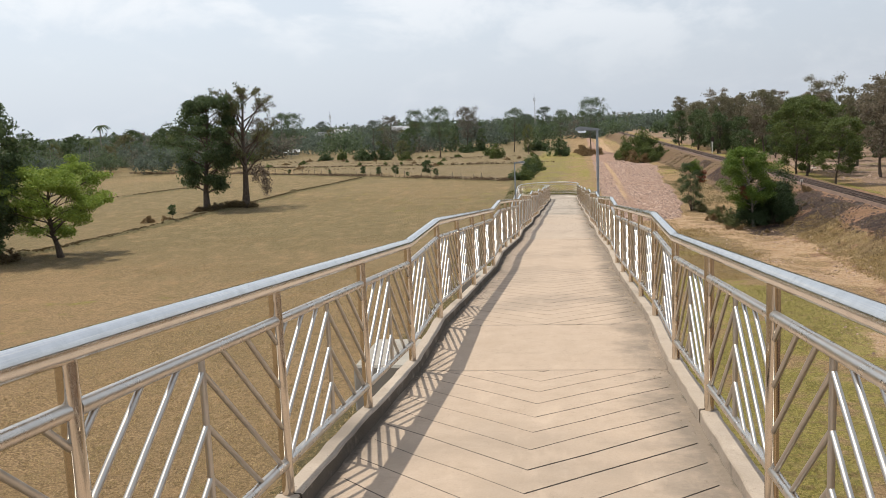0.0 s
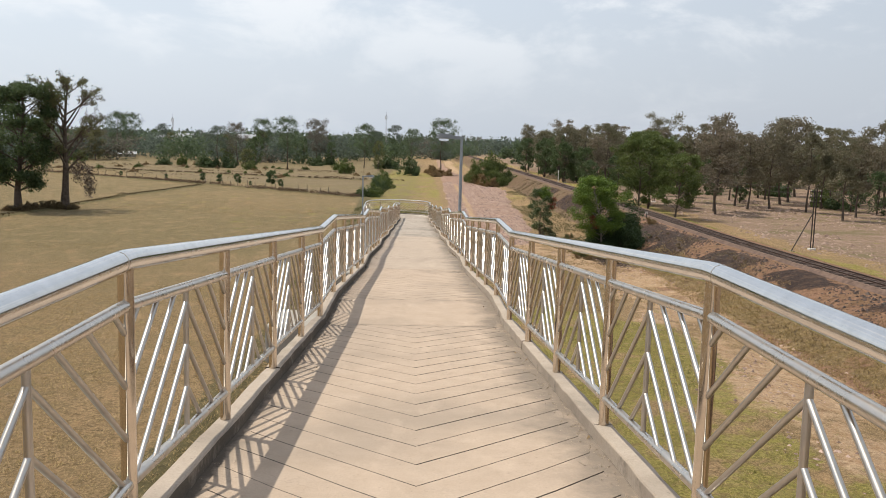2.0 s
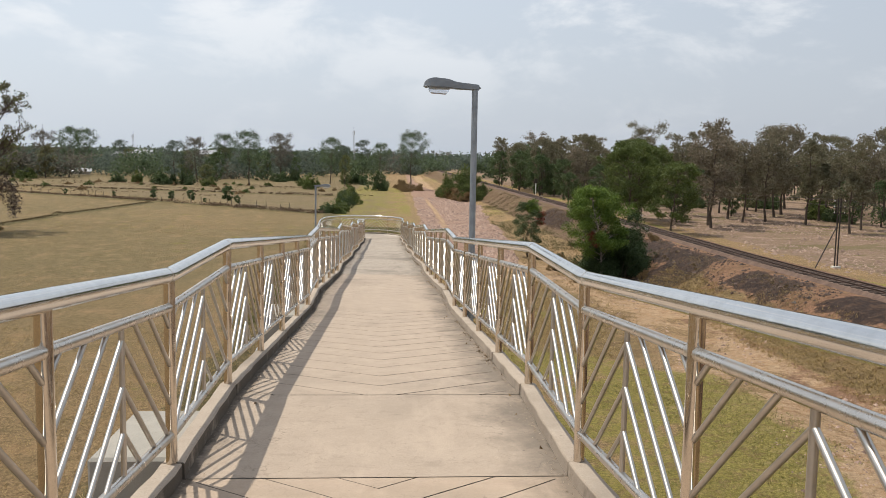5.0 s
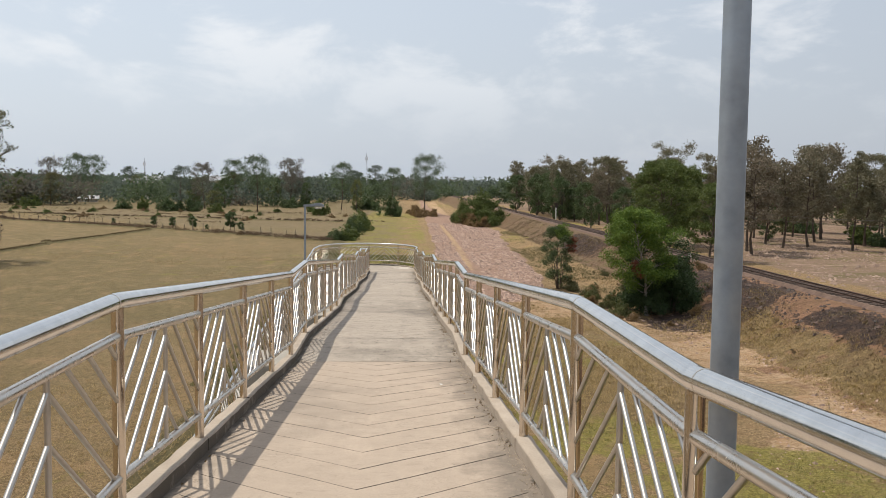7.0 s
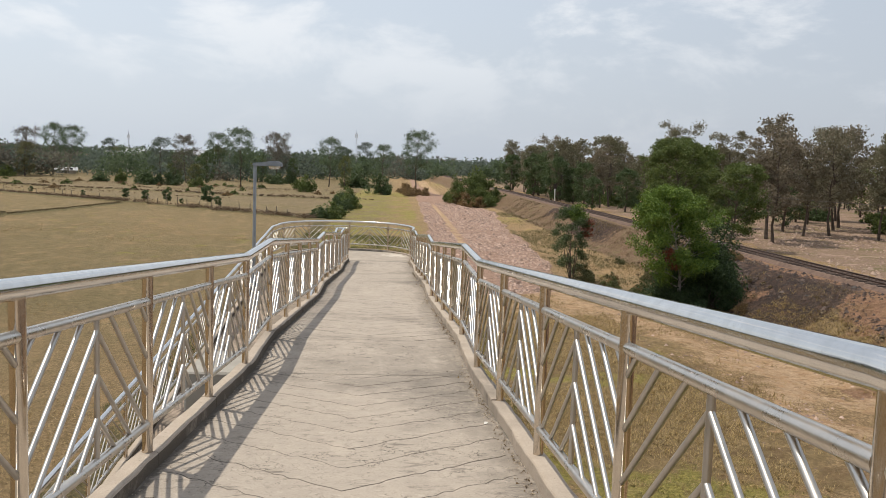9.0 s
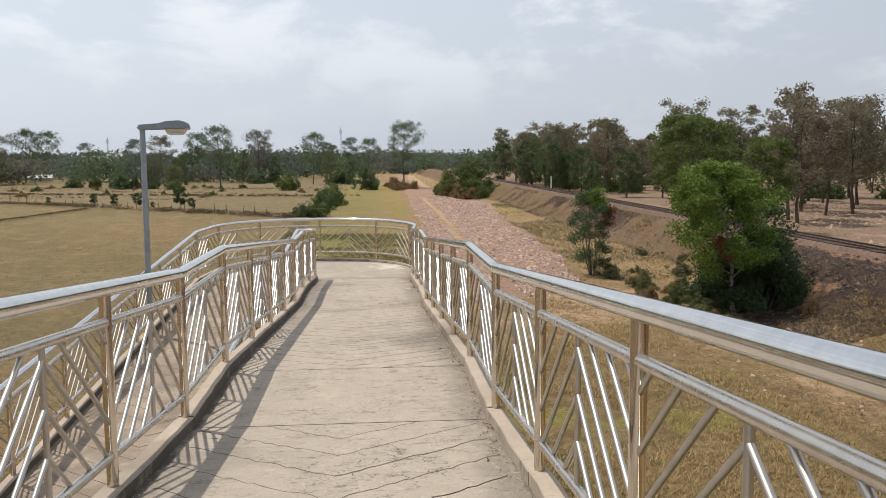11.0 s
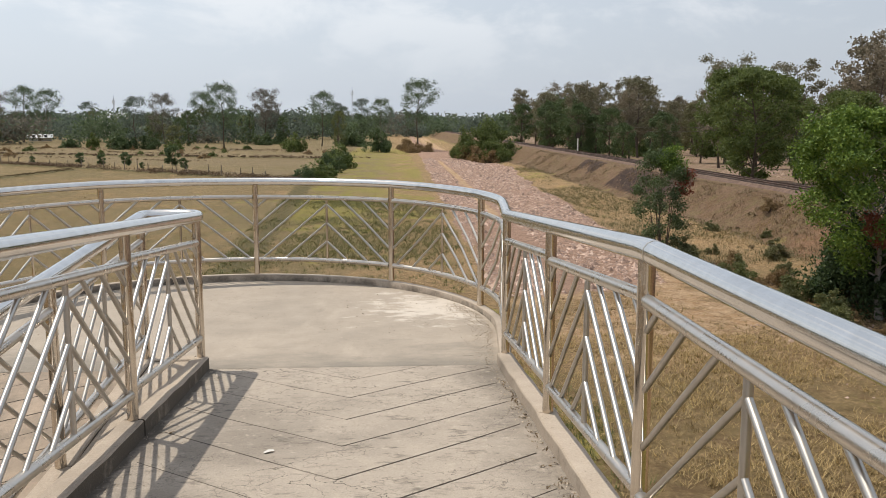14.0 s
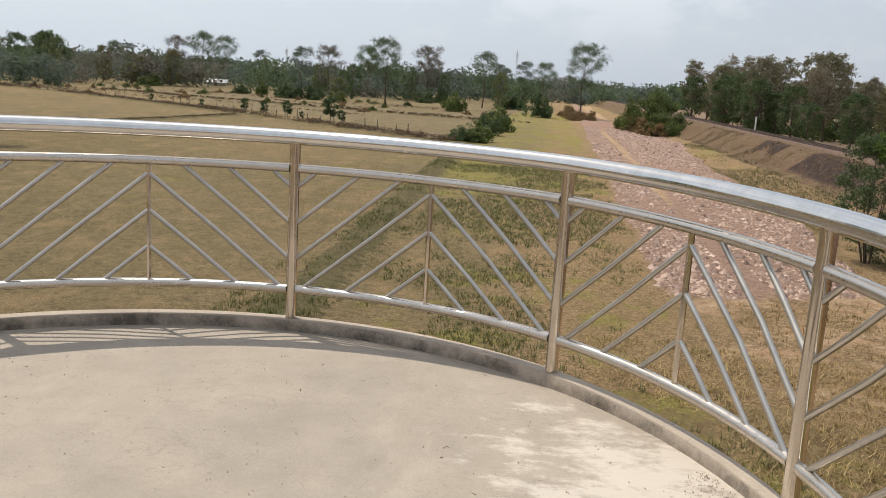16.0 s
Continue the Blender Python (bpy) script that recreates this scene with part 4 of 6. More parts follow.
# the bend that joins the two inner hand rails
bend = thing("railing_end", (-1.175, Y_END, Z_K), "rounded stainless steel bend joining two hand rails", "railing")
pts = [(0.175, -0.02, H_RAIL), (0.175, 0.05, H_RAIL), (0.16, 0.09, H_RAIL), (0.12, 0.12, H_RAIL), (0, 0.13, H_RAIL), (-0.12, 0.12, H_RAIL), (-0.16, 0.09, H_RAIL), (-0.175, 0.05, H_RAIL), (-0.175, -0.02, H_RAIL)]
part("hand_rail", Geo().sweep(pts, R_TOP, 14), MAT_RAILTOP, bend)


# ---------------- street lamps ----------------
def street_lamp(x, y, top, side, tilt, clamp=0.0):
    ob = thing("street_lamp", (x, y, 0), "grey steel street lamp with a glass bowl head", "street lamp", "street lamps")
    part("pole", Geo().sweep([(0, 0, zat(x, y) - 0.2), (0, 0, top - 2.5), (0, 0, top)], [0.052, 0.046, 0.042], 16), MAT_GALV, ob)
    if clamp:
        for h in (0.06, 0.16):
            part("clamp", Geo().box(-0.24, 0.07, -0.035, 0.035, clamp - h - 0.025, clamp - h + 0.025, 0.006), MAT_GALV, ob, "pale galvanised clamp to the slab")
    part("base_plate", Geo().box(-0.14, 0.14, -0.14, 0.14, zat(x, y) - 0.1, zat(x, y) + 0.06, 0.01), MAT_GALV, ob)
    sec = lambda u, w, h0, h1: [(side * u, -w, h0), (side * u, w, h0), (side * u, w * 0.85, h1), (side * u, -w * 0.85, h1)]
    rings = [sec(-0.06, 0.05, 0.0, 0.08), sec(0.25, 0.055, 0.0, 0.10), sec(0.38, 0.09, 0.005, 0.13), sec(0.58, 0.105, 0.0, 0.135), sec(0.68, 0.09, -0.005, 0.10), sec(0.72, 0.05, 0.0, 0.05)]
    g = Geo()
    v = [Vector(p) + Vector((0, 0, tilt * abs(p[0]))) for r in rings for p in r]
    f = [(0, 1, 2, 3), (23, 22, 21, 20)]
    for i in range(5):
        f += [(i * 4 + k, i * 4 + 4 + k, i * 4 + 4 + (k + 1) % 4, i * 4 + (k + 1) % 4) for k in range(4)]
    g.put(v, f)
    bm = bmesh.new()
    me = g.mesh("head", MAT_LAMP, False)
    bm.from_mesh(me)
    bmesh.ops.recalc_face_normals(bm, faces=bm.faces[:])
    bmesh.ops.bevel(bm, geom=bm.edges[:], offset=0.012, segments=2, affect="EDGES")
    bm.to_mesh(me)
    bm.free()
    me.polygons.foreach_set("use_smooth", [True] * len(me.polygons))
    me.set_sharp_from_angle(angle=radians(40))
    hd = part("head", me, MAT_LAMP, ob, "grey cast lamp housing")
    hd.location = (0, 0, top - 0.02)
    g = Geo()
    v, f = [], []
    for i, (inset, h) in enumerate(((0.0, 0.0), (0.015, -0.05), (0.05, -0.085))):
        v += [(side * (0.36 + inset), -0.085 + inset, h), (side * (0.66 - inset), -0.085 + inset, h), (side * (0.66 - inset), 0.085 - inset, h), (side * (0.36 + inset), 0.085 - inset, h)]
    for i in range(2):
        f += [(i * 4 + k, i * 4 + (k + 1) % 4, i * 4 + 4 + (k + 1) % 4, i * 4 + 4 + k) for k in range(4)]
    f.append((8, 9, 10, 11))
    v = [Vector(p) + Vector((0, 0, tilt * abs(p[0]))) for p in v]
    part("bowl", g.put(v, f), MAT_GLASS, hd, "clear glass lamp bowl")
    part("rim", Geo().sweep([Vector((side * 0.68, -0.1, tilt * 0.68)), Vector((side * 0.72, 0, tilt * 0.7 + 0.01)), Vector((side * 0.68, 0.1, tilt * 0.68))], 0.012, 6), MAT_GALV, hd)
    part("bolt", Geo().sweep([(-side * 0.05, 0, 0.04), (-side * 0.085, 0, 0.04)], 0.012, 6), MAT_GALV, hd)
    return ob


street_lamp(1.275, 28.0, 10.48, -1, 0.06, deck_up(28.0))
street_lamp(-3.32, 58.15, 8.15, 1, 0.02)


# ---------------- railway ----------------
railway = thing("railway_track", (0, 0, 0), "single rusty railway track on dark ballast embankment", "railway", kind="structure")
tys = [float(v) for v in np.arange(-90, 620, 6.0)]
tz = lambda y: 0.008 * min(max(y - 80, 0), 400) + 2.15
path = [((*lie_at(track_x(y), y)[:2], tz(y)), (1, 0, 0)) for y in tys]
part("ballast", Geo().prism(path, [(-1.6, -0.2), (-1.1, 0.22), (1.1, 0.22), (1.6, -0.2)]), MAT_BALLAST, railway, smooth=False)
for s in (-0.5, 0.5):
    part("rail", Geo().prism([((*lie_at(track_x(y) + s, y)[:2], tz(y) + 0.28), (1, 0, 0)) for y in tys], [(-0.035, 0.13), (0.035, 0.13), (0.035, 0.09), (0.01, 0.08), (0.01, 0.02), (0.06, 0.0), (-0.06, 0.0), (-0.01, 0.02), (-0.01, 0.08), (-0.035, 0.09)]), MAT_RAILIRON, railway, smooth=False)
g = Geo()
y = -80.0
while y < 420:
    z0 = tz(y)
    x0, y0, _ = lie_at(track_x(y), y)
    g.put([(x0 - 0.95, y0 - 0.11, z0 + 0.2), (x0 + 0.95, y0 - 0.11, z0 + 0.2), (x0 + 0.95, y0 + 0.11, z0 + 0.2), (x0 - 0.95, y0 + 0.11, z0 + 0.2),
           (x0 - 0.95, y0 - 0.09, z0 + 0.285), (x0 + 0.95, y0 - 0.09, z0 + 0.285), (x0 + 0.95, y0 + 0.09, z0 + 0.285), (x0 - 0.95, y0 + 0.09, z0 + 0.285)],
          [(4, 5, 6, 7), (0, 1, 5, 4), (1, 2, 6, 5), (2, 3, 7, 6), (3, 0, 4, 7)])
    y += 0.65
tagged(part("sleepers", g, MAT_SLEEPER, railway, smooth=False), kind="stuff")


def telegraph_pole(x, y, h=6.6, brace=True):
    z = zat(x, y)
    ob = thing("telegraph_pole", (*lie_at(x, y)[:2], z), "dark iron twin-rail telegraph pole beside the railway", "pole", "telegraph poles")
    for s in (-0.13, 0.13):
        part("upright", Geo().box(s - 0.05, s + 0.05, -0.05, 0.05, -0.3, h, 0.01), MAT_IRONPOLE, ob, smooth=False)
    part("footing", Geo().box(-0.36, 0.36, -0.3, 0.3, -0.2, 0.2, 0.04), MAT_WALL, ob, "whitewashed concrete footing", smooth=False)
    for hh in (h - 0.35, h - 0.9, h - 1.45):
        part("crossarm", Geo().box(-0.62, 0.62, -0.07, -0.02, hh - 0.04, hh + 0.04, 0.008), MAT_IRONPOLE, ob, smooth=False)
        for u in (-0.5, 0.5):
            part("insulator", Geo().sweep([(u, -0.045, hh + 0.03), (u, -0.045, hh + 0.08), (u, -0.045, hh + 0.16), (u, -0.045, hh + 0.2)], [0.02, 0.045, 0.035, 0.015], 8), MAT_WHITE, ob)
    if brace:
        part("brace", Geo().sweep([(-0.1, 0, h - 2.6), (-2.9, -1.6, zat(x - 2.9, y - 1.6) - z + 0.05)], 0.055, 8), MAT_IRONPOLE, ob)
        part("brace_footing", Geo().box(-3.2, -2.6, -1.9, -1.3, -0.25, 0.06, 0.03), MAT_FENCEPOST, ob, smooth=False)
    return ob


POLES = [(46.5, 38.0), (44.9, 97.6), (46.0, 168.0), (40.0, 236.0), (38.0, 300.0)]
for i, (x, y) in enumerate(POLES):
    telegraph_pole(x, y, 6.6, i == 1)
for u, dh in ((-0.5, -0.15), (0.5, -0.15), (-0.5, -0.7), (0.5, -0.7)):
    g = Geo()
    for (xa, ya), (xb, yb) in zip(POLES, POLES[1:]):
        pa, pb = lie_at(xa, ya), lie_at(xb, yb)
        a, b = Vector((pa[0] + u, pa[1], zat(xa, ya) + 6.6 + dh)), Vector((pb[0] + u, pb[1], zat(xb, yb) + 6.6 + dh))
        g.sweep([a.lerp(b, t) - Vector((0, 0, 2.4 * t * (1 - t))) for t in (0, 0.2, 0.4, 0.6, 0.8, 1)], 0.012, 4)
    tagged(part("telegraph_wire", g, MAT_IRONPOLE), "thin dark telegraph wire strung between poles", "wire", "telegraph wires")

marker = thing("track_marker", (*lie_at(27.6, 105.0)[:2], tz(105.0) - 0.2), "small white railway marker on a short post", "marker")
part("post", Geo().sweep([(0, 0, -0.3), (0, 0, 0.9)], 0.05, 8), MAT_IRONPOLE, marker)
part("board", Geo().box(-0.14, 0.14, -0.04, 0.04, 0.7, 1.0, 0.01), MAT_WALL, marker, smooth=False)
marker = thing("track_marker", (*lie_at(34.5, 214.0)[:2], zat(34.5, 214.0)), "tall white railway signal post", "marker")
part("post", Geo().sweep([(0, 0, -0.3), (0, 0, 4.2)], 0.12, 8), MAT_WHITE, marker)
part("board", Geo().box(-0.35, 0.35, -0.16, -0.1, 3.3, 4.3, 0.01), MAT_IRONPOLE, marker, smooth=False)


# ---------------- trees ----------------
def leaf_cloud(geo_lists, centres, count, rad, size, r, flat=0.6):
    """Small folded leaves strewn round each centre."""
    c = np.repeat(np.array(centres), count, 0)
    n = len(c)
    d = r.normal(size=(n, 3))
    d /= np.linalg.norm(d, axis=1, keepdims=True)
    c = c + d * (r.random((n, 1)) ** 0.5) * rad * np.array([1, 1, flat])
    a = r.normal(size=(n, 3))
    a /= np.linalg.norm(a, axis=1, keepdims=True)
    b = np.cross(a, r.normal(size=(n, 3)))
    b /= np.linalg.norm(b, axis=1, keepdims=True)
    s = size * (0.6 + 0.8 * r.random((n, 1)))
    v = np.stack([c - a * s, c + b * s * 0.95, c + a * s], 1)
    geo_lists.append(v.reshape(-1, 3))


def leaf_mesh(name, chunks, mat):
    """One mesh of loose three-cornered leaves or blades."""
    v = np.concatenate(chunks)
    n = len(v) // 3
    me = bpy.data.meshes.new(name)
    me.vertices.add(len(v))
    me.vertices.foreach_set("co", v.astype(np.float32).ravel())
    me.loops.add(len(v))
    me.loops.foreach_set("vertex_index", np.arange(len(v), dtype=np.int32))
    me.polygons.add(n)
    me.polygons.foreach_set("loop_start", np.arange(0, len(v), 3, dtype=np.int32))
    me.polygons.foreach_set("loop_total", np.full(n, 3, dtype=np.int32))
    me.materials.append(mat)
    me.update()
    me.validate()
    return me


def tree_meshes(seed, h, crown, base=0.4, shape="round", limbs=14, count=60, rad=0.9, size=0.25, bark=None, leaf=None, trunk=0.02, bend=0.25, flat=0.6, subs=3, rise=(0.25, 0.75), stems=0, twigs=0):
    """Trunk with limbs, and a crown of leaves. crown: its widest radius; base: where it begins, as a part of the height."""
    rr, r = random.Random(seed), np.random.RandomState(seed)
    wood = Geo()
    pts, x, y = [], 0.0, 0.0
    for i in range(7):
        t = i / 6
        pts.append((x, y, h * 0.93 * t - 0.25 * (i == 0)))
        x, y = x + rr.uniform(-1, 1) * bend, y + rr.uniform(-1, 1) * bend
    wood.sweep(pts, [h * trunk * (1.35 if i == 0 else 1 - 0.86 * i / 6) for i in range(7)], 8)
    tips = []

    def trunk_at(t):
        f = min(t / 0.93, 0.999) * 6
        a, b = Vector(pts[int(f)]), Vector(pts[int(f) + 1])
        return a.lerp(b, f - int(f))

    for i in range(limbs):
        t = base * 0.85 + (0.92 - base * 0.85) * (i + rr.random()) / limbs
        u = (t - base * 0.85) / (0.95 - base * 0.85)
        prof = {"round": math.sqrt(max(0.05, 1 - (2 * u - 0.9) ** 2)), "flat": 0.45 + 0.65 * u, "spire": 1.0 - 0.75 * u, "plates": 0.55 + 0.4 * math.sin(u * 9 + seed)}[shape]
        L = crown * prof * rr.uniform(0.7, 1.1)
        a = i * 2.4 + rr.uniform(-0.5, 0.5)
        o = trunk_at(t)
        up = rr.uniform(*rise) if shape != "plates" else rr.uniform(0.1, 0.5)
        d = Vector((math.cos(a), math.sin(a), up))
        lp = [o, o + d * L * 0.5 + Vector((0, 0, 0.04 * L)), o + d * L * 0.95 + Vector((rr.uniform(-0.1, 0.1) * L, rr.uniform(-0.1, 0.1) * L, rr.uniform(-0.05, 0.15) * L))]
        r0 = h * trunk * 0.42 * (1 - 0.6 * t)
        wood.sweep(lp, [r0, r0 * 0.6, r0 * 0.2], 5, False)
        tips.append(lp[2])
        for j in range(subs):
            o2 = lp[1].lerp(lp[2], rr.uniform(0.0, 0.9))
            d2 = (d + Vector((rr.uniform(-0.9, 0.9), rr.uniform(-0.9, 0.9), rr.uniform(-0.3, 0.6)))).normalized()
            e2 = o2 + d2 * L * rr.uniform(0.3, 0.5)
            wood.sweep([o2, e2], [r0 * 0.45, r0 * 0.12], 3, False)
            tips.append(e2)
            for q in range(twigs):
                o3 = o2.lerp(e2, rr.uniform(0.2, 0.95))
                e3 = o3 + (d2 + Vector((rr.uniform(-1, 1), rr.uniform(-1, 1), rr.uniform(-0.4, 0.8)))).normalized() * L * rr.uniform(0.12, 0.26)
                wood.sweep([o3, e3], [r0 * 0.22, r0 * 0.07], 3, False)
                tips.append(e3)
    for i in range(stems):
        a = i * 6.28 / stems + 0.5
        e = trunk_at(0.55) + Vector((math.cos(a), math.sin(a), 0)) * crown * 0.5
        wood.sweep([(0.12 * math.cos(a), 0.12 * math.sin(a), -0.2), (e.x * 0.75 + 0.1 * rr.random(), e.y * 0.75, e.z * 0.5), e], [h * trunk * 0.8, h * trunk * 0.6, h * trunk * 0.3], 6)
    tips.append(Vector(pts[-1]))
    chunks = []
    for tp in tips:
        leaf_cloud(chunks, [tp], max(3, int(count * rr.uniform(0.5, 1.4))), rad * rr.uniform(0.7, 1.25), size, r, flat)
    return wood.mesh("trunk", bark or MAT_BARK), leaf_mesh("crown", chunks, leaf or MAT_LEAF)


def plant(name, meshes, x, y, s, turn, label, category="tree", group="", dz=0.0, sz=None):
    wx, wy, k = lie_at(x, y)
    ob = thing(name, (wx, wy, zat(x, y) + dz), label, category, group)
    ob.rotation_euler = (0, 0, turn)
    ob.scale = (s * k, s * k, (sz or s) * k)
    for n, me in zip(("trunk", "crown"), meshes):
        part(n, me, None, ob)
    return ob


def bush_meshes(seed, h, w, leaf, count=30, size=0.24, lumps=50):
    """A rounded bush leafy down to the ground, on a few short stems."""
    rr, r = random.Random(seed), np.random.RandomState(seed)
    wood, chunks = Geo(), []
    for i in range(lumps):
        a, u = rr.uniform(0, 6.28), rr.random() ** 0.5
        e = u * (1 + 0.28 * math.sin(3 * a + seed) + 0.15 * math.sin(7 * a))
        top = h * (1 - 0.75 * u * u) * (0.85 + 0.25 * math.sin(2 * a + seed * 2))
        p = Vector((e * w / 2 * 0.85 * math.cos(a), e * w / 2 * 0.85 * math.sin(a), top * rr.uniform(0.1, 0.92)))
        if i % 4 == 0:
            wood.sweep([(0.05 * w * math.cos(a), 0.05 * w * math.sin(a), -0.2), p * 0.55, p], [0.05, 0.04, 0.015], 5, False)
        leaf_cloud(chunks, [p], int(count * rr.uniform(0.6, 1.4)), 0.13 * w * rr.uniform(0.8, 1.3), size, r, 0.8)
    return wood.mesh("trunk", MAT_BARK), leaf_mesh("crown", chunks, leaf)


tr = random.Random(21)
TEAK = [tree_meshes(100 + i, 15, 3.2, 0.28, "round", 30, 38, 1.1, 0.2, MAT_BARK, MAT_LEAF_TEAK, 0.013, 0.4, 0.85, 3, (0.2, 0.8)) for i in range(5)]
TEAKTOP = [tree_meshes(120 + i, 15, 2.8, 0.3, "plates", 30, 40, 1.0, 0.18, MAT_BARK, MAT_LEAF_TEAK, 0.012, 0.3, 0.6) for i in range(3)]
LAYERED = [tree_meshes(150 + i, 15, 3.4, 0.2, "plates", 36, 52, 1.1, 0.16, MAT_BARK, MAT_LEAF_TEAK, 0.014, 0.3, 0.6, 4, (0.1, 0.5)) for i in range(2)]
GREEN = [tree_meshes(140 + i, 12, 3.0, 0.1, "round", 28, 38, 0.95, 0.21, MAT_BARK, (MAT_LEAF_OLIVE, MAT_LEAF_MID, MAT_LEAF_OLIVE)[i], 0.016, 0.3, 0.8) for i in range(3)]
DARK = [tree_meshes(160 + i, 12, 3.0, 0.05, "round", 30, 44, 1.0, 0.21, MAT_BARK, MAT_LEAF_DARK, 0.017, 0.3, 0.8) for i in range(3)]
# plainer ones for the depth of the wood
BACKTEAK = [tree_meshes(130 + i, 15, 3.0, 0.22, "round", 24, 22, 1.1, 0.29, MAT_BARK, MAT_LEAF_TEAK, 0.013, 0.4, 0.75, 2) for i in range(3)]
BACKDARK = [tree_meshes(135 + i, 12, 3.2, 0.02, "round", 24, 30, 1.2, 0.28, MAT_BARK, (MAT_LEAF_DARK, MAT_LEAF_OLIVE)[i], 0.016, 0.3, 0.85, 2) for i in range(2)]
BUSH = [bush_meshes(180 + i, 4, 5.2, (MAT_LEAF_MID, MAT_LEAF_MID, MAT_LEAF)[i], 46, 0.2) for i in range(3)]
DARKBUSH = [bush_meshes(190 + i, 4, 5.2, MAT_LEAF_DARK, 46, 0.2) for i in range(2)]
UNDER = [bush_meshes(195 + i, 4, 5.2, (MAT_LEAF_MID, MAT_LEAF_DARK, MAT_LEAF_DARK)[i], 26, 0.25) for i in range(3)]
BIGBUSH = bush_meshes(199, 4, 5.2, MAT_LEAF_MID, 130, 0.115, 80)
RAILTREE = [tree_meshes(170 + i, 12, 3.7, 0.1, "round", 34, 84, 0.95, 0.15, MAT_BARK, MAT_LEAF_MID, 0.014, 0.3, 0.6, 4) for i in range(2)]

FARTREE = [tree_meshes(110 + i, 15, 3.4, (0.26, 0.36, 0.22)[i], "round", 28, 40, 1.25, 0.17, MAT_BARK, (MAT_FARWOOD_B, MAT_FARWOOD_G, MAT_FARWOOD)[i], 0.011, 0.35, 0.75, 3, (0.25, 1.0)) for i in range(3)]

# the woods beyond the railway: front trees at their places, then rows behind
TEAK_LABEL = "tall slender teak tree with sparse brown leaves"
FRONT = [(55.2, 172.4, 15.5), (49.8, 143.5, 14.7), (61.5, 165.9, 14.1), (61.1, 158.3, 14.4), (66.3, 160.5, 14.7), (79.7, 182.8, 17.8), (79.0, 166.4, 15.9), (100.7, 186.2, 18.1),
         (74.4, 174.6, 16.7), (45.6, 219.6, 13.2), (90.0, 158.0, 15.0), (104.0, 150.0, 16.0), (70.0, 140.0, 14.0), (118.0, 168.0, 17.0)]
for i, (x, y, h) in enumerate(FRONT):
    plant("teak_tree", TEAK[i % 5] if i % 3 else TEAKTOP[i % 2], x, y, h / 15, tr.uniform(0, 6.28), TEAK_LABEL, group="teak wood")
placed = [(x, y) for x, y, _ in FRONT]
tries = 0
while len(placed) < 235 and tries < 9000:
    tries += 1
    y = tr.uniform(120, 345)
    x = track_x(y) + tr.uniform(15, 150) * (1.0 if y < 260 else 0.75)
    if x < 48 and y < 205:
        continue
    if min((x - a) ** 2 + (y - b) ** 2 for a, b in placed) < 30 or (y < 150 and x < 75):
        continue
    placed.append((x, y))
    q = tr.random()
    h = tr.uniform(10.5, 15.6) * (1.1 if x < track_x(y) + 45 else 1.0)
    deep = x > track_x(y) + 48 or y > 250
    if q < 0.42:
        plant("teak_tree", tr.choice(BACKTEAK if deep else TEAK), x, y, h / 15, tr.uniform(0, 6.28), TEAK_LABEL, group="teak wood", sz=h / 15 * tr.uniform(0.95, 1.12))
    elif q < 0.6:
        plant("teak_tree", tr.choice(TEAKTOP), x, y, h / 14.5, tr.uniform(0, 6.28), "tall pale-barked teak tree, thinly leaved at the top", group="teak wood")
    elif q < 0.78:
        plant("tree", BACKDARK[1] if deep else tr.choice(GREEN), x, y, h * 0.75 / 12, tr.uniform(0, 6.28), "leafy olive-green tree in the wood", group="wood trees")
    else:
        plant("tree", BACKDARK[0] if deep else tr.choice(DARK), x, y, h * tr.uniform(0.45, 0.75) / 12, tr.uniform(0, 6.28), "dense dark green tree in the wood", group="wood trees")
for x, y, h in ((39.5, 236, 11), (41, 252, 13), (44, 228, 10), (38, 262, 12), (43, 282, 14), (37, 298, 12), (48, 208, 9), (40.5, 205, 7)):
    plant("tree", tr.choice(DARK), x, y, h / 12, tr.uniform(0, 6.28), "dense dark green tree beside the railway", group="wood trees")
for x, y, h in ((41, 244, 15.5), (46, 262, 15), (40, 274, 14.5), (52, 236, 15.0)):
    plant("teak_tree", TEAK[int(h) % 5], x, y, h / 15, tr.uniform(0, 6.28), TEAK_LABEL, group="teak wood")
for i in range(70):
    y = tr.uniform(165, 320)
    x = track_x(y) + tr.uniform(30, 130) * (0.6 + 0.4 * (y < 230))
    plant("bush", tr.choice(UNDER), x, y, tr.uniform(0.5, 1.15), tr.uniform(0, 6.28), "green undergrowth bush among the teak trees", "bush", "undergrowth")
# three that stand above the rest
for i, (x, y, h) in enumerate(((58.0, 204.0, 17.6), (92.0, 207.0, 18.0), (55.0, 340.0, 18.5))):
    plant("teak_tree", LAYERED[i % 2], x, y, h / 14.6, i * 2.1, "tall teak tree with layered brown-green crown", group="teak wood")
# olive trees between the railway and the wood
for i, (x, y, h) in enumerate(((35.8, 140.0, 11.6), (39.4, 132.0, 10.2), (40.0, 150.0, 13.0), (43.0, 160.0, 14.0))):
    plant("tree", RAILTREE[i % 2], x, y, h / 12, tr.uniform(0, 6.28), "broad olive-green tree beside the railway", group="railway trees")

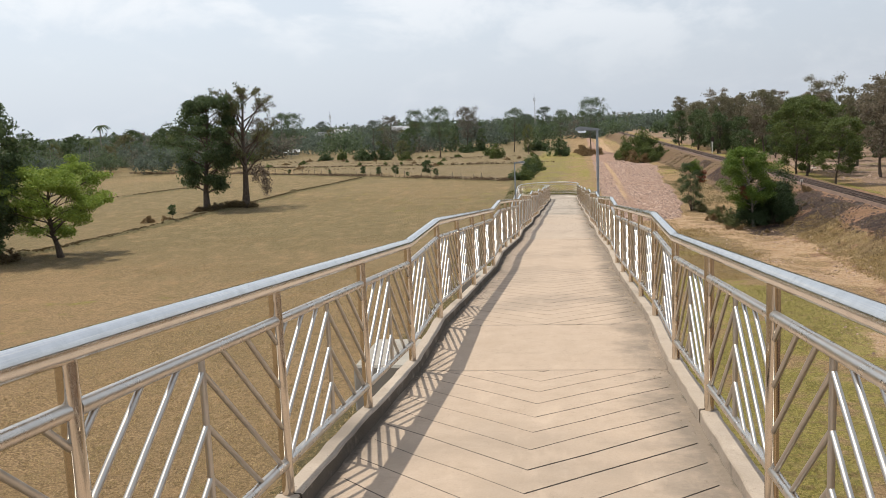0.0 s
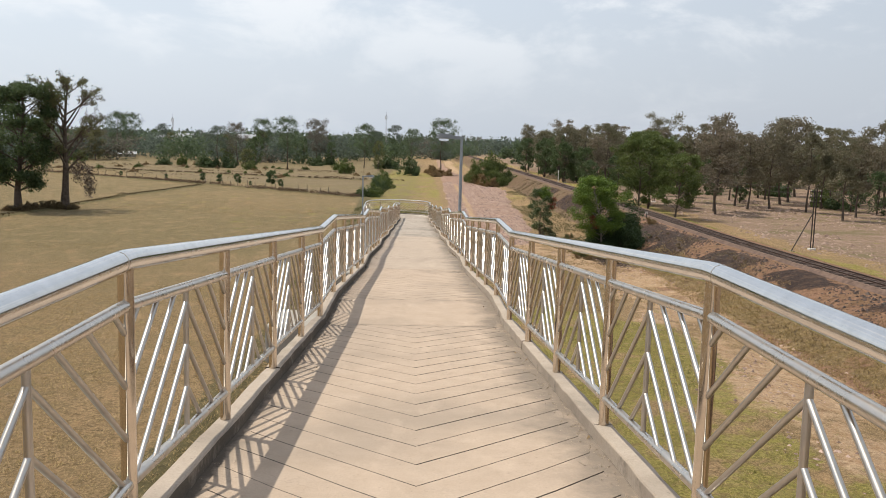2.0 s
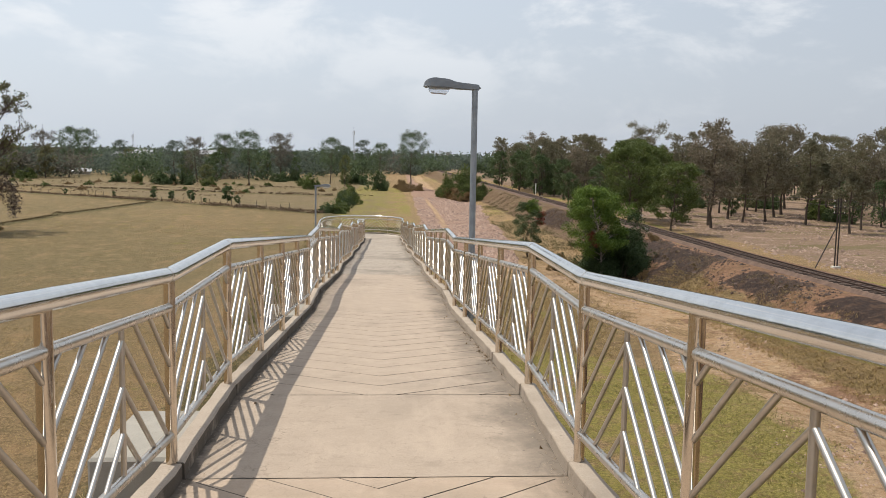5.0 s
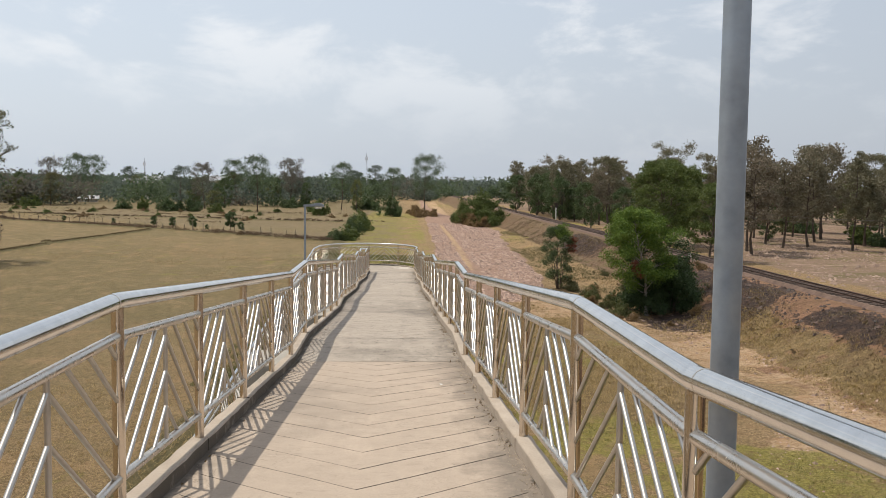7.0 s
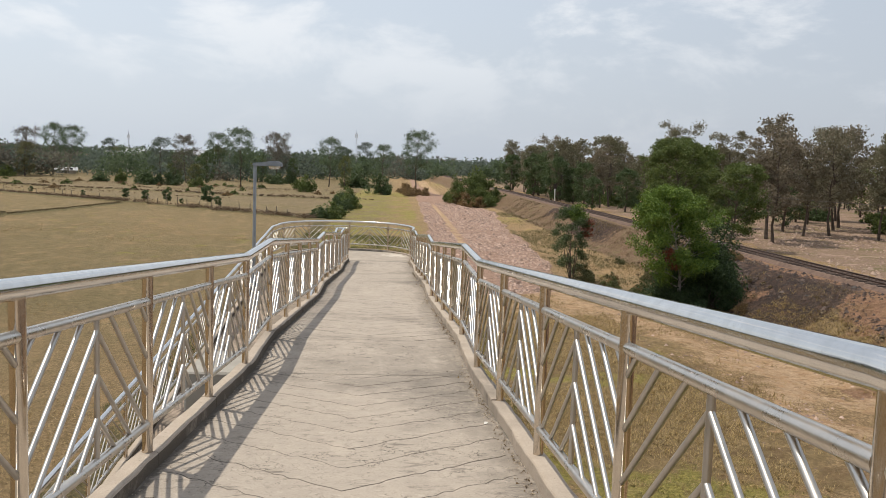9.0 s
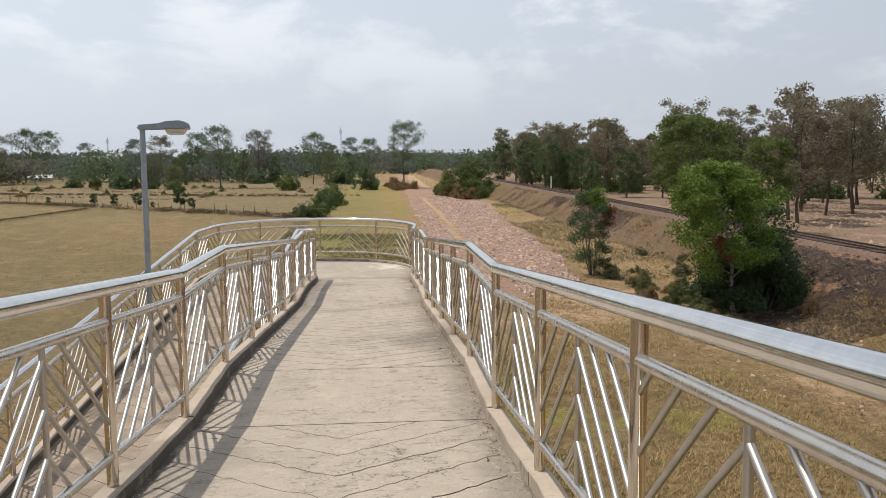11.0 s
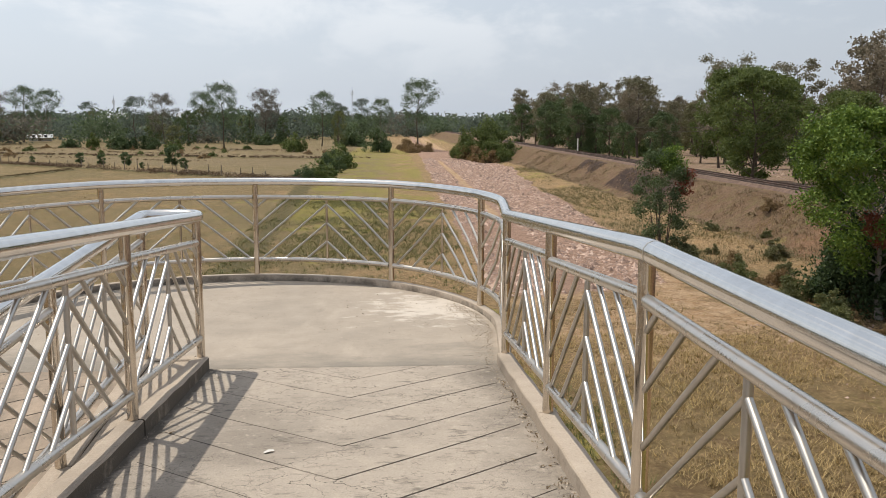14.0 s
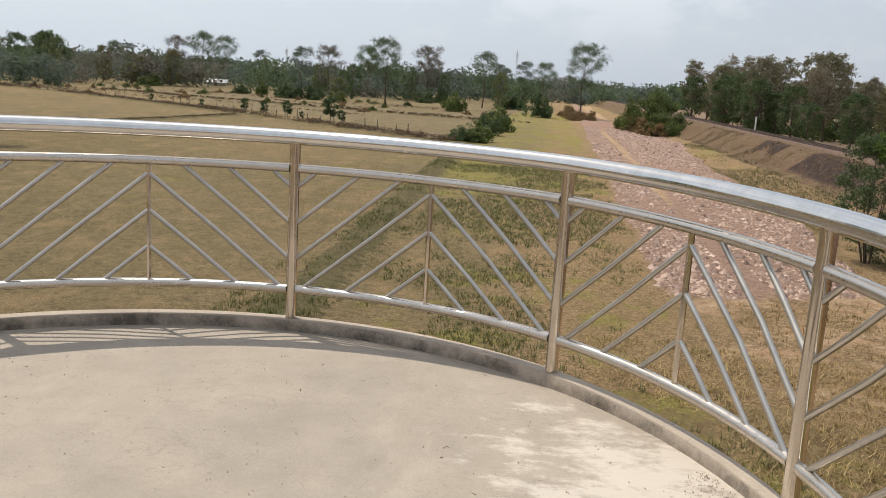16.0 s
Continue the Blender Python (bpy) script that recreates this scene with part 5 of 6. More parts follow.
# big bright shrub tree and the smaller one beside the gravel
BIG = tree_meshes(301, 7.6, 2.35, 0.2, "round", 34, 300, 0.6, 0.064, MAT_PALEBARK, MAT_LEAF, 0.016, 0.3, 0.75, 4)
big = plant("shrub_tree", BIG, 18.6, 88.0, 1.06, 0.4, "bushy bright green tree at the foot of the embankment")
# the shrub's shaded side: its darkness is painted into these leaves
SIDE = bush_meshes(302, 4.8, 4.6, MAT_LEAF_SHADED, 210, 0.07, 80)
plant("shrub_tree", SIDE, 20.3, 88.4, 1.0, 1.4, "low dark green bushy tree at the embankment's foot")
plant("shrub_tree", SIDE, 21.2, 90.8, 1.3, 0.4, "broad dark green bushy tree at the embankment's foot")
plant("shrub_tree", SIDE, 19.5, 90.4, 1.2, 3.4, "low dark green bushy tree at the embankment's foot")
SLIM = tree_meshes(303, 5.7, 1.25, 0.06, "round", 30, 100, 0.46, 0.06, MAT_BARK, MAT_LEAF_DARK, 0.009, 0.12, 0.7, 3, (0.35, 0.9), 5)
slim = plant("shrub_tree", SLIM, 14.2, 100.4, 1.0, 0.9, "slim dark green shrub with russet leaves beside the gravel")
BIG_RED = []
leaf_cloud(BIG_RED, [(-1.5, -0.6, 3.4), (-1.4, -0.8, 3.0), (-1.6, -0.5, 3.8)], 150, 0.4, 0.07, np.random.RandomState(8))
part("russet_leaves", leaf_mesh("russet_leaves", BIG_RED, MAT_LEAF_RED), None, big, "russet dead leaves")
RED = []
leaf_cloud(RED, [(0.9, -0.7, 3.9), (1.1, -0.6, 3.4), (0.8, -0.9, 4.4)], 200, 0.5, 0.075, np.random.RandomState(5))
part("russet_leaves", leaf_mesh("russet_leaves", RED, MAT_LEAF_RED), None, slim, "russet dead leaves")
TOPG = []
leaf_cloud(TOPG, [(0.1, -0.3, 5.2), (-0.3, -0.4, 4.7), (0.4, -0.5, 4.9), (-0.1, -0.4, 5.6), (0.3, 0.2, 5.0), (-0.5, 0.1, 5.0)], 420, 0.6, 0.06, np.random.RandomState(6))
part("fresh_leaves", leaf_mesh("fresh_leaves", TOPG, MAT_LEAF), None, slim, "fresh bright green leaves")
LOW = bush_meshes(304, 1.4, 1.7, MAT_LEAF_OLIVE, 90, 0.055, 34)
for x, y, s in ((15.2, 99.4, 1.1), (16.0, 95.6, 0.9), (17.1, 91.4, 1.0), (15.6, 93.5, 0.8), (19.0, 97.0, 0.7), (20.5, 101.0, 0.9), (16.6, 88.0, 0.8), (16.2, 86.6, 1.0), (15.8, 89.6, 0.7), (22.4, 96.0, 0.6), (23.0, 108.0, 0.5), (21.2, 112.0, 0.6), (18.2, 104.0, 0.5)):
    plant("shrub", LOW, x, y, s, tr.uniform(0, 6.28), "low green shrub on the dry bank", "shrub", "bank shrubs")
DRYBUSH = bush_meshes(305, 1.2, 1.9, MAT_LEAF_DRY, 80, 0.06, 34)
for x, y, s in ((16.6, 84.4, 0.5), (21.6, 86.0, 0.6), (15.4, 84.2, 0.4), (19.0, 83.6, 0.35), (16.5, 97.2, 0.9), (15.0, 91.0, 0.7), (17.6, 94.2, 0.8), (15.6, 207.0, 2.6), (14.0, 211.0, 2.2), (17.4, 204.5, 2.0), (4.6, 248.0, 2.6), (8.0, 244.0, 1.8), (3.4, 262.0, 2.2), (4.6, 240.0, 1.6), (26.5, 99.0, 0.7), (25.0, 112.0, 0.8)):
    plant("dry_shrub", DRYBUSH, x, y, s, tr.uniform(0, 6.28), "dry straw-coloured shrub on bare ground", "shrub", "dry shrubs")

# trees in the left field
TREE_A = tree_meshes(401, 16.0, 4.0, 0.16, "round", 42, 150, 1.15, 0.15, MAT_BARK, MAT_LEAF_DARK, 0.026, 0.35, 0.6, 4)
plant("field_tree", TREE_A, -48.8, 110.6, 1.0, 0.3, "dense dark green broadleaf tree on a field bund")
TREE_B = tree_meshes(402, 16.6, 4.3, 0.3, "round", 24, 13, 0.4, 0.11, MAT_BARK, MAT_LEAF_OLIVE, 0.03, 0.5, 0.7, 6, (0.5, 1.2), 0, 4)
bare = plant("field_tree", TREE_B, -44.6, 113.9, 1.0, 0.0, "tall nearly bare tree with twisting limbs on a field bund")
# dead creeper hanging from its lower limbs, on both sides
for name, mat, spots, seed in (("creeper", MAT_CREEPER, ((1.3, 5.2), (2.2, 5.4), (2.9, 4.6), (3.2, 3.2), (2.6, 3.4), (1.6, 4.2), (3.0, 2.2)), 61),
                               ("green_creeper", MAT_LEAF_DARK, ((-4.2, 4.4), (-3.6, 5.6), (-3.0, 4.0), (-2.4, 5.0), (-1.8, 6.2), (-3.9, 3.0), (-1.0, 7.4), (-2.6, 6.6)), 62)):
    chunks = []
    leaf_cloud(chunks, [(0.93 * a, 0.37 * a, c) for a, c in spots], 230, 0.75, 0.11, np.random.RandomState(seed), 1.5)
    part(name, leaf_mesh(name, chunks, mat), None, bare, "withered purple-brown creeper" if seed == 61 else "dark green creeper")
VINE = tree_meshes(403, 6.5, 1.9, 0.1, "round", 20, 120, 0.8, 0.13, MAT_BARK, MAT_LEAF_DARK, 0.014, 0.2, 1.0, 3)
MOUND = bush_meshes(407, 1.1, 2.4, MAT_BUNDGRASS, 90, 0.08, 30)
for x, y, k in ((-48.0, 110.4, 1.0), (-47.0, 111.4, 1.2), (-46.0, 112.4, 1.0), (-45.2, 113.0, 1.1), (-43.8, 114.2, 0.8), (-49.2, 110.2, 0.8), (-48.4, 66.4, 1.3), (-50.0, 65.4, 1.4)):
    plant("shrub", MOUND, x, y, k, tr.uniform(0, 6.28), "dark withered shrub under the field trees", "shrub", "bund shrubs")
TREE_C = tree_meshes(404, 9.6, 5.2, 0.22, "round", 40, 230, 1.0, 0.12, MAT_BARK, MAT_LEAF_LIGHT, 0.032, 0.3, 0.6, 4)
plant("field_tree", TREE_C, -45.3, 70.1, 0.9, 0.0, "light green spreading tree at the field's edge", sz=0.78)
TREE_D = tree_meshes(405, 14.0, 4.4, 0.16, "round", 28, 130, 1.25, 0.17, MAT_BARK, MAT_LEAF_DARK, 0.022, 0.35, 0.7, 3)
plant("field_tree", TREE_D, -50.6, 66.0, 1.0, 0.0, "tall dark tree at the field's edge")
plant("field_tree", TREE_D, -56.0, 70.0, 0.95, 2.0, "tall dark tree at the field's edge")
plant("field_tree", VINE, -48.6, 65.0, 0.9, 1.0, "low dark green tree under taller ones")
for x, y, s in ((-50.2, 96.5, 1.7), (-49.0, 98.5, 1.2), (-47.0, 112.0, 1.6), (-44.0, 115.5, 1.3), (-49.5, 109.0, 1.2)):
    plant("dry_shrub", DRYBUSH, x, y, s * 0.5, tr.uniform(0, 6.28), "dry brown shrub on a field bund", "shrub", "dry shrubs")

# saplings on the fence line
SAP = tree_meshes(406, 2.2, 0.5, 0.3, "round", 12, 30, 0.28, 0.1, MAT_BARK, MAT_LEAF_DARK, 0.014, 0.06, 0.7, 2)
for x, y, s in ((-46.8, 95.8, 0.8), (-42.6, 174.6, 0.95), (-38.6, 171.4, 0.95), (-34.6, 169.4, 1.1), (-27.6, 165.0, 1.6), (-25.2, 161.4, 0.85), (-31.5, 165.5, 0.5), (-51.0, 179.5, 0.6), (-62.0, 185.5, 0.6)):
    plant("sapling", SAP, x, y, s, tr.uniform(0, 6.28), "small dark green sapling on a field bund", "sapling", "fence saplings")

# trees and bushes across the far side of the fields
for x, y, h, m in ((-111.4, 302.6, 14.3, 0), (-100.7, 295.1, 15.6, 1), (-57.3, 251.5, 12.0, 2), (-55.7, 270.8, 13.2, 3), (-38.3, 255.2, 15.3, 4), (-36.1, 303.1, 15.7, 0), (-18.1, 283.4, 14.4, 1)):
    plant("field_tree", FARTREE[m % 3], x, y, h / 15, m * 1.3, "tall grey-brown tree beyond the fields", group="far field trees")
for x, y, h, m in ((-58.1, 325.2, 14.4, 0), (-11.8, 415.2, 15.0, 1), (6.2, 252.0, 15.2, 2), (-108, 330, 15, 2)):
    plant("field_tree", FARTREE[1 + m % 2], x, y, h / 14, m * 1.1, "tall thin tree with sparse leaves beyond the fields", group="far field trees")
for i, (x, y, h, w) in enumerate(((-101.2, 264.3, 4.1, 5.6), (-112.0, 290.0, 4.8, 7.8), (-74.1, 256.1, 3.4, 4.3), (-69.2, 257.7, 4.2, 3.0), (-59.4, 248.9, 5.4, 7.5), (-54.0, 250.0, 4.2, 5.0), (-47.2, 245.1, 3.3, 3.7),
                                  (-34.2, 287.7, 4.5, 5.8), (-31.1, 299.4, 4.7, 4.9), (-20.5, 242.0, 5.1, 4.5), (-9.7, 286.2, 6.7, 8.9), (-2.4, 243.5, 6.8, 5.7), (-24.0, 262.0, 4.0, 4.5))):
    plant("bush", (DARKBUSH if i % 3 else BUSH)[i % 2], x, y, w / 5.0, i * 1.1, "rounded green bush beyond the fields", "bush", "field bushes", sz=h / 4.3)
for x, y, h, w, k in ((-8.5, 156.1, 2.9, 4.6, 0), (-10.0, 153.8, 2.2, 3.0, 1), (-7.4, 180.6, 4.0, 4.6, 0), (-7.9, 170.0, 3.4, 4.0, 1), (-8.6, 196.0, 3.8, 4.2, 0), (-8.0, 188.0, 3.2, 4.0, 1)):
    plant("bush", (BUSH[1], DARKBUSH[1])[k], x, y, w / 5.4, x, "dense green bush on the strip's edge", "bush", "strip bushes", sz=h / 4.2)
for x, y, h, w in ((16.8, 212.0, 8.8, 8.6), (19.6, 215.0, 7.6, 7.8), (13.8, 214.5, 6.6, 5.5), (18.2, 207.0, 5.0, 6.0)):
    plant("bush", BIGBUSH, x, y, w / 5.4, x, "big green bush beside the gravel strip", "bush", "gravel bushes", sz=h / 4.3)


for i in range(34):
    x = tr.uniform(-128, -8)
    y = tr.uniform(262, 318)
    if abs(x + 20) < 7 or -80 < x < -66 or -0.375 < x / (y - 8) < -0.29:
        continue
    plant("tree", BACKDARK[i % 2], x, y, tr.uniform(5.0, 10.0) / 12, tr.uniform(0, 6.28), "low dark green tree beyond the fields", group="field edge trees", sz=tr.uniform(5.0, 10.0) / 12)


FARLOW = bush_meshes(306, 1.4, 1.7, MAT_LEAF_MID, 26, 0.1, 26)
FARDRY = bush_meshes(307, 1.2, 1.9, MAT_LEAF_DRY, 26, 0.1, 26)
for i in range(46):
    x, y = tr.uniform(-115, -10), tr.uniform(206, 262)
    kind, word = ((FARDRY, "dry straw-coloured"), (FARLOW, "small green"))[i % 2]
    plant("shrub", kind, x, y, tr.uniform(0.6, 1.5), tr.uniform(0, 6.28), word + " shrub on the rough ground beyond the fence", "shrub", "rough ground shrubs", sz=tr.uniform(0.5, 1.1))


def palm(x, y, h, seed):
    rr = random.Random(seed)
    ob = thing("palm_tree", (*lie_at(x, y)[:2], zat(x, y)), "coconut palm with drooping green fronds", "palm tree", "far palms")
    part("trunk", Geo().sweep([(0, 0, -0.2), (0.3, 0.1, h * 0.5), (0.6, 0.1, h)], [0.22, 0.17, 0.13], 8), MAT_PALEBARK, ob)
    g = Geo()
    for i in range(15):
        a, up = i * 2.4, rr.uniform(-0.1, 0.9)
        d = Vector((math.cos(a), math.sin(a), 0))
        prev = Vector((0.6, 0.1, h))
        L = rr.uniform(2.3, 3.1)
        side = Vector((-d.y, d.x, 0))
        for j in range(6):
            t = (j + 1) / 6
            p = Vector((0.6, 0.1, h)) + d * L * t + Vector((0, 0, up * L * t * 0.8 - 1.3 * L * t * t * 0.7))
            w = 0.42 * (1 - 0.75 * t)
            for s in (-1, 1):
                g.put([prev, p, p + side * s * w + Vector((0, 0, -0.25)), prev + side * s * w + Vector((0, 0, -0.25))], [(0, 1, 2, 3)])
            prev = p
    part("fronds", g, MAT_LEAF_DARK, ob, smooth=False)


for i, (x, y, h) in enumerate(((-118.0, 206.0, 15.0), (-136.0, 212.0, 11.5), (-126.0, 214.0, 10.5), (-150.0, 206.0, 9.0), (-112.0, 226.0, 7.5), (-136.0, 205.0, 7.0))):
    palm(x, y, h, i)

# far woods closing the horizon, one sheet of stuff
r0 = np.random.RandomState(3)
TONES = [[], [], []]


def wood_clump(x, y, h, w, n, size):
    z = 0.008 * min(max(y - 80, 0), 400)
    c = np.stack([x + r0.normal(size=8) * w * 0.35, y + r0.normal(size=8) * w * 0.35, z + h * (0.12 + 0.7 * r0.random(8))], 1)
    leaf_cloud(TONES[r0.choice(3, p=(0.5, 0.14, 0.36))], c, n * 2 // 8, w * 0.4, size * 0.72, r0, 0.7)


for i in range(300):
    y = r0.uniform(315, 560)
    x = r0.uniform(-300, -20) if y < 420 else r0.uniform(-340, 30)
    wood_clump(x, y, r0.uniform(4.5, 11.5), r0.uniform(8, 14), 290, 0.78)
for i in range(360):
    wood_clump(r0.uniform(-440, 340), r0.uniform(600, 900), r0.uniform(7, 12.5), r0.uniform(18, 30), 190, 1.9)
for i in range(60):
    x, y = r0.uniform(-190, -98), r0.uniform(220, 330)
    if -0.46 < x / (y - 8) < -0.29:
        continue
    wood_clump(x, y, r0.uniform(4.5, 9.5), r0.uniform(5, 9), 420, 0.42)
for i in range(45):
    y = r0.uniform(330, 560)
    wood_clump(track_x(y) + r0.uniform(14, 160), y, r0.uniform(9, 15), r0.uniform(7, 12), 260, 1.1)
for i in range(60):
    wood_clump(r0.uniform(-340, -55) if i % 2 else r0.uniform(180, 300), r0.uniform(-40, 200) if i % 2 == 0 else r0.uniform(-60, 60), r0.uniform(8, 13), r0.uniform(8, 14), 120, 0.9)
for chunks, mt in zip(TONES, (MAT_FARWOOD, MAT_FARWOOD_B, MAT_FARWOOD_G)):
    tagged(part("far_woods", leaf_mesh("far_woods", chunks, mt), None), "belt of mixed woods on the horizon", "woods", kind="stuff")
for i in range(22):
    x, y = tr.uniform(-165, -100), tr.uniform(212, 290)
    if not -0.46 < x / (y - 8) < -0.29:
        plant("tree", tr.choice(BACKDARK + DARK), x, y, tr.uniform(0.6, 1.0), tr.uniform(0, 6.28), "full dark green tree at the far edge of the fields", group="field edge trees")
for i in range(26):
    x, y = tr.uniform(-240, 0), tr.uniform(320, 430)
    kind = tr.choice((FARTREE, FARTREE, BACKDARK))
    plant("tree", tr.choice(kind), x, y, tr.uniform(0.6, 0.95), tr.uniform(0, 6.28), "tree standing out of the far woods", group="horizon trees")


# ---------------- fence, houses, masts ----------------
def fence_line(pts, gap, seed):
    rr = random.Random(seed)
    ob = thing("field_fence", (0, 0, 0), "old wooden post fence along a scrubby field bund", "fence")
    for a, b in zip(pts, pts[1:]):
        L = math.hypot(b[0] - a[0], b[1] - a[1])
        for i in range(int(L / gap)):
            t = (i + rr.uniform(-0.2, 0.2)) * gap / L
            x, y = a[0] + (b[0] - a[0]) * t, a[1] + (b[1] - a[1]) * t
            h = rr.uniform(0.8, 1.35)
            z = zat(x, y)
            x, y, _ = lie_at(x, y)
            part("fence_post", Geo().sweep([(x, y, z - 0.2), (x + rr.uniform(-0.1, 0.1), y, z + h)], [0.07, 0.055], 6), MAT_FENCEPOST, ob)
    return ob


fence_line([(-110, 206), (-75, 190), (-60, 183.5), (-37.6, 169), (-21.5, 158.7), (-10.8, 151.5)], 2.2, 4)


def house(x, y, w, d, h, roof, roofmat, turn, label):
    ob = thing("house", (*lie_at(x, y)[:2], zat(x, y)), label, "house", "village houses")
    ob.rotation_euler = (0, 0, turn)
    part("wall", Geo().box(-w / 2, w / 2, -d / 2, d / 2, -0.3, h, 0.02), MAT_WALL, ob, smooth=False)
    e = 0.7
    v = [(-w / 2 - e, -d / 2 - e, h - 0.2), (w / 2 + e, -d / 2 - e, h - 0.2), (w / 2 + e, 0, h + roof), (-w / 2 - e, 0, h + roof), (w / 2 + e, d / 2 + e, h - 0.2), (-w / 2 - e, d / 2 + e, h - 0.2)]
    v2 = [(a, b, c + 0.12) for a, b, c in v]
    part("roof", Geo().put(v + v2, [(1, 0, 3, 2), (2, 3, 5, 4), (6, 7, 8, 9), (9, 8, 10, 11), (0, 1, 7, 6), (4, 5, 11, 10), (1, 2, 8, 7), (2, 4, 10, 8), (3, 0, 6, 9), (5, 3, 9, 11)]), roofmat, ob, smooth=False)
    for u in (-w * 0.28, w * 0.28):
        wn = part("window", Geo().box(u - 0.6, u + 0.6, -d / 2 - 0.05, -d / 2 + 0.02, 1.0, 2.2, 0.01), MAT_WHITE, ob, smooth=False)
        part("pane", Geo().box(u - 0.5, u + 0.5, -d / 2 - 0.07, -d / 2 - 0.045, 1.1, 2.1), MAT_DARKWIN, wn, smooth=False)
    part("door", Geo().box(-0.5, 0.5, -d / 2 - 0.05, -d / 2 + 0.02, 0, 2.1, 0.01), MAT_FENCEPOST, ob, smooth=False)


house(-103.4, 312.9, 7.0, 5.0, 1.3, 1.0, MAT_TIN, 0.3, "low house with a bright pale tin roof")
house(-104.5, 365.0, 8.0, 7.0, 7.4, 1.8, MAT_DULLTIN, -0.2, "house with a dull tin roof among trees")
house(-97.5, 367.0, 7.0, 7.0, 8.4, 1.8, MAT_DULLTIN, 0.1, "tall house with a dull tin roof among trees")
house(-72.5, 373.0, 9.0, 7.0, 8.6, 1.8, MAT_DULLTIN, 0.1, "long house with a dull tin roof behind trees")
house(-150.0, 470.0, 8.0, 7.0, 5.0, 2.0, MAT_REDROOF, 0.3, "house with a dull red roof among trees")


def mast(x, y, h, w, label):
    ob = thing("radio_mast", (*lie_at(x, y)[:2], zat(x, y)), label, "mast", "radio masts")
    for a in (0, 120, 240):
        c = (w * math.cos(radians(a)), w * math.sin(radians(a)))
        part("leg", Geo().sweep([(*c, -0.3), (c[0] * 0.35, c[1] * 0.35, h)], 0.06, 5), MAT_MAST, ob)
    g = Geo()
    n = int(h / 2.0)
    for i in range(n):
        f0, f1 = 1 - 0.65 * i / n, 1 - 0.65 * (i + 1) / n
        for a in (0, 120, 240):
            p = (w * f0 * math.cos(radians(a)), w * f0 * math.sin(radians(a)), h * i / n)
            q = (w * f1 * math.cos(radians(a + 120)), w * f1 * math.sin(radians(a + 120)), h * (i + 1) / n)
            g.sweep([p, q], 0.03, 4, False)
    part("lattice", g, MAT_MAST, ob)
    part("antenna", Geo().sweep([(0, 0, h - 0.5), (0, 0, h + 2.0)], 0.08, 5), MAT_MAST, ob)
    for s in (-0.6, 0.6):
        part("panel_antenna", Geo().box(s - 0.18, s + 0.18, -0.6, -0.4, h - 3, h - 0.8, 0.02), MAT_WHITE, ob, smooth=False)


mast(-140.0, 500.0, 21.0, 0.9, "distant lattice telephone mast")
mast(-180.0, 480.0, 24.0, 1.0, "distant lattice telephone mast")
mast(-22.0, 560.0, 26.0, 0.7, "distant thin radio mast")

# ---------------- loose ground cover ----------------
rs = np.random.RandomState(11)


def grass_stuff(name, n, area, keep, hgt, mat, label, blades=7, lean_most=1.4):
    chunks = []
    x, y = rs.uniform(area[0], area[1], n), rs.uniform(area[2], area[3], n)
    k = keep(x, y)
    x, y = x[k], y[k]
    z = ground_z(x, y)
    x, y, _ = lie(x, y)
    for b in range(blades):
        a = rs.uniform(0, 6.28, len(x))
        lean = rs.uniform(0.15, lean_most, len(x))
        h = hgt * rs.uniform(0.5, 1.3, len(x))
        o = np.stack([x + rs.normal(size=len(x)) * hgt * 0.35, y + rs.normal(size=len(x)) * hgt * 0.35, z - 0.02], 1)
        d = np.stack([np.cos(a) * lean, np.sin(a) * lean, np.ones(len(x))], 1) * h[:, None]
        s = np.stack([-np.sin(a), np.cos(a), 0 * a], 1) * (0.04 * hgt + 0.004)
        v = np.stack([o - s * 1.3, o + s * 1.3, o + d], 1)
        chunks.append(v.reshape(-1, 3))
    return tagged(part(name, leaf_mesh(name, chunks, mat), None), label, "grass", kind="stuff")


chance = lambda x, y, s, seed, a, b: rs.random(len(x)) < smoothstep(a, b, vnoise(x, y, s, seed))
grass_stuff("dry_grass", 27000, (1.3, 13, 57, 84), lambda x, y: chance(x, y, 2.5, 19, 0.25, 0.7), 0.13, MAT_GOLDGRASS, "thick straw-yellow dry grass under the ramp's end", 4, 2.4)
grass_stuff("dry_grass", 15000, (6, 26, 60, 112), lambda x, y: (road_mask(x, y) < 0.3) & chance(x, y, 4, 9, 0.35, 0.75), 0.15, MAT_STRAW, "tufts of straw-yellow dry grass beside the gravel", 6)
grass_stuff("green_grass", 24000, (-9, 5, 62, 130), lambda x, y: (road_mask(x, y) < 0.2) & chance(x, y, 3, 5, 0.3, 0.7), 0.17, MAT_GREENGRASS, "low olive-green grass tufts below the landing", 6)
grass_stuff("stubble", 38000, (-24, -3.6, 3, 62), lambda x, y: chance(x, y, 3, 37, 0.15, 0.5), 0.1, MAT_GOLDGRASS, "trampled straw stubble beside the ramp", 4, 2.6)
grass_stuff("stubble", 22000, (-40, -7, 60, 135), lambda x, y: chance(x, y, 6, 7, 0.3, 0.9), 0.12, MAT_STRAW, "short straw stubble of the harvested field", 4)


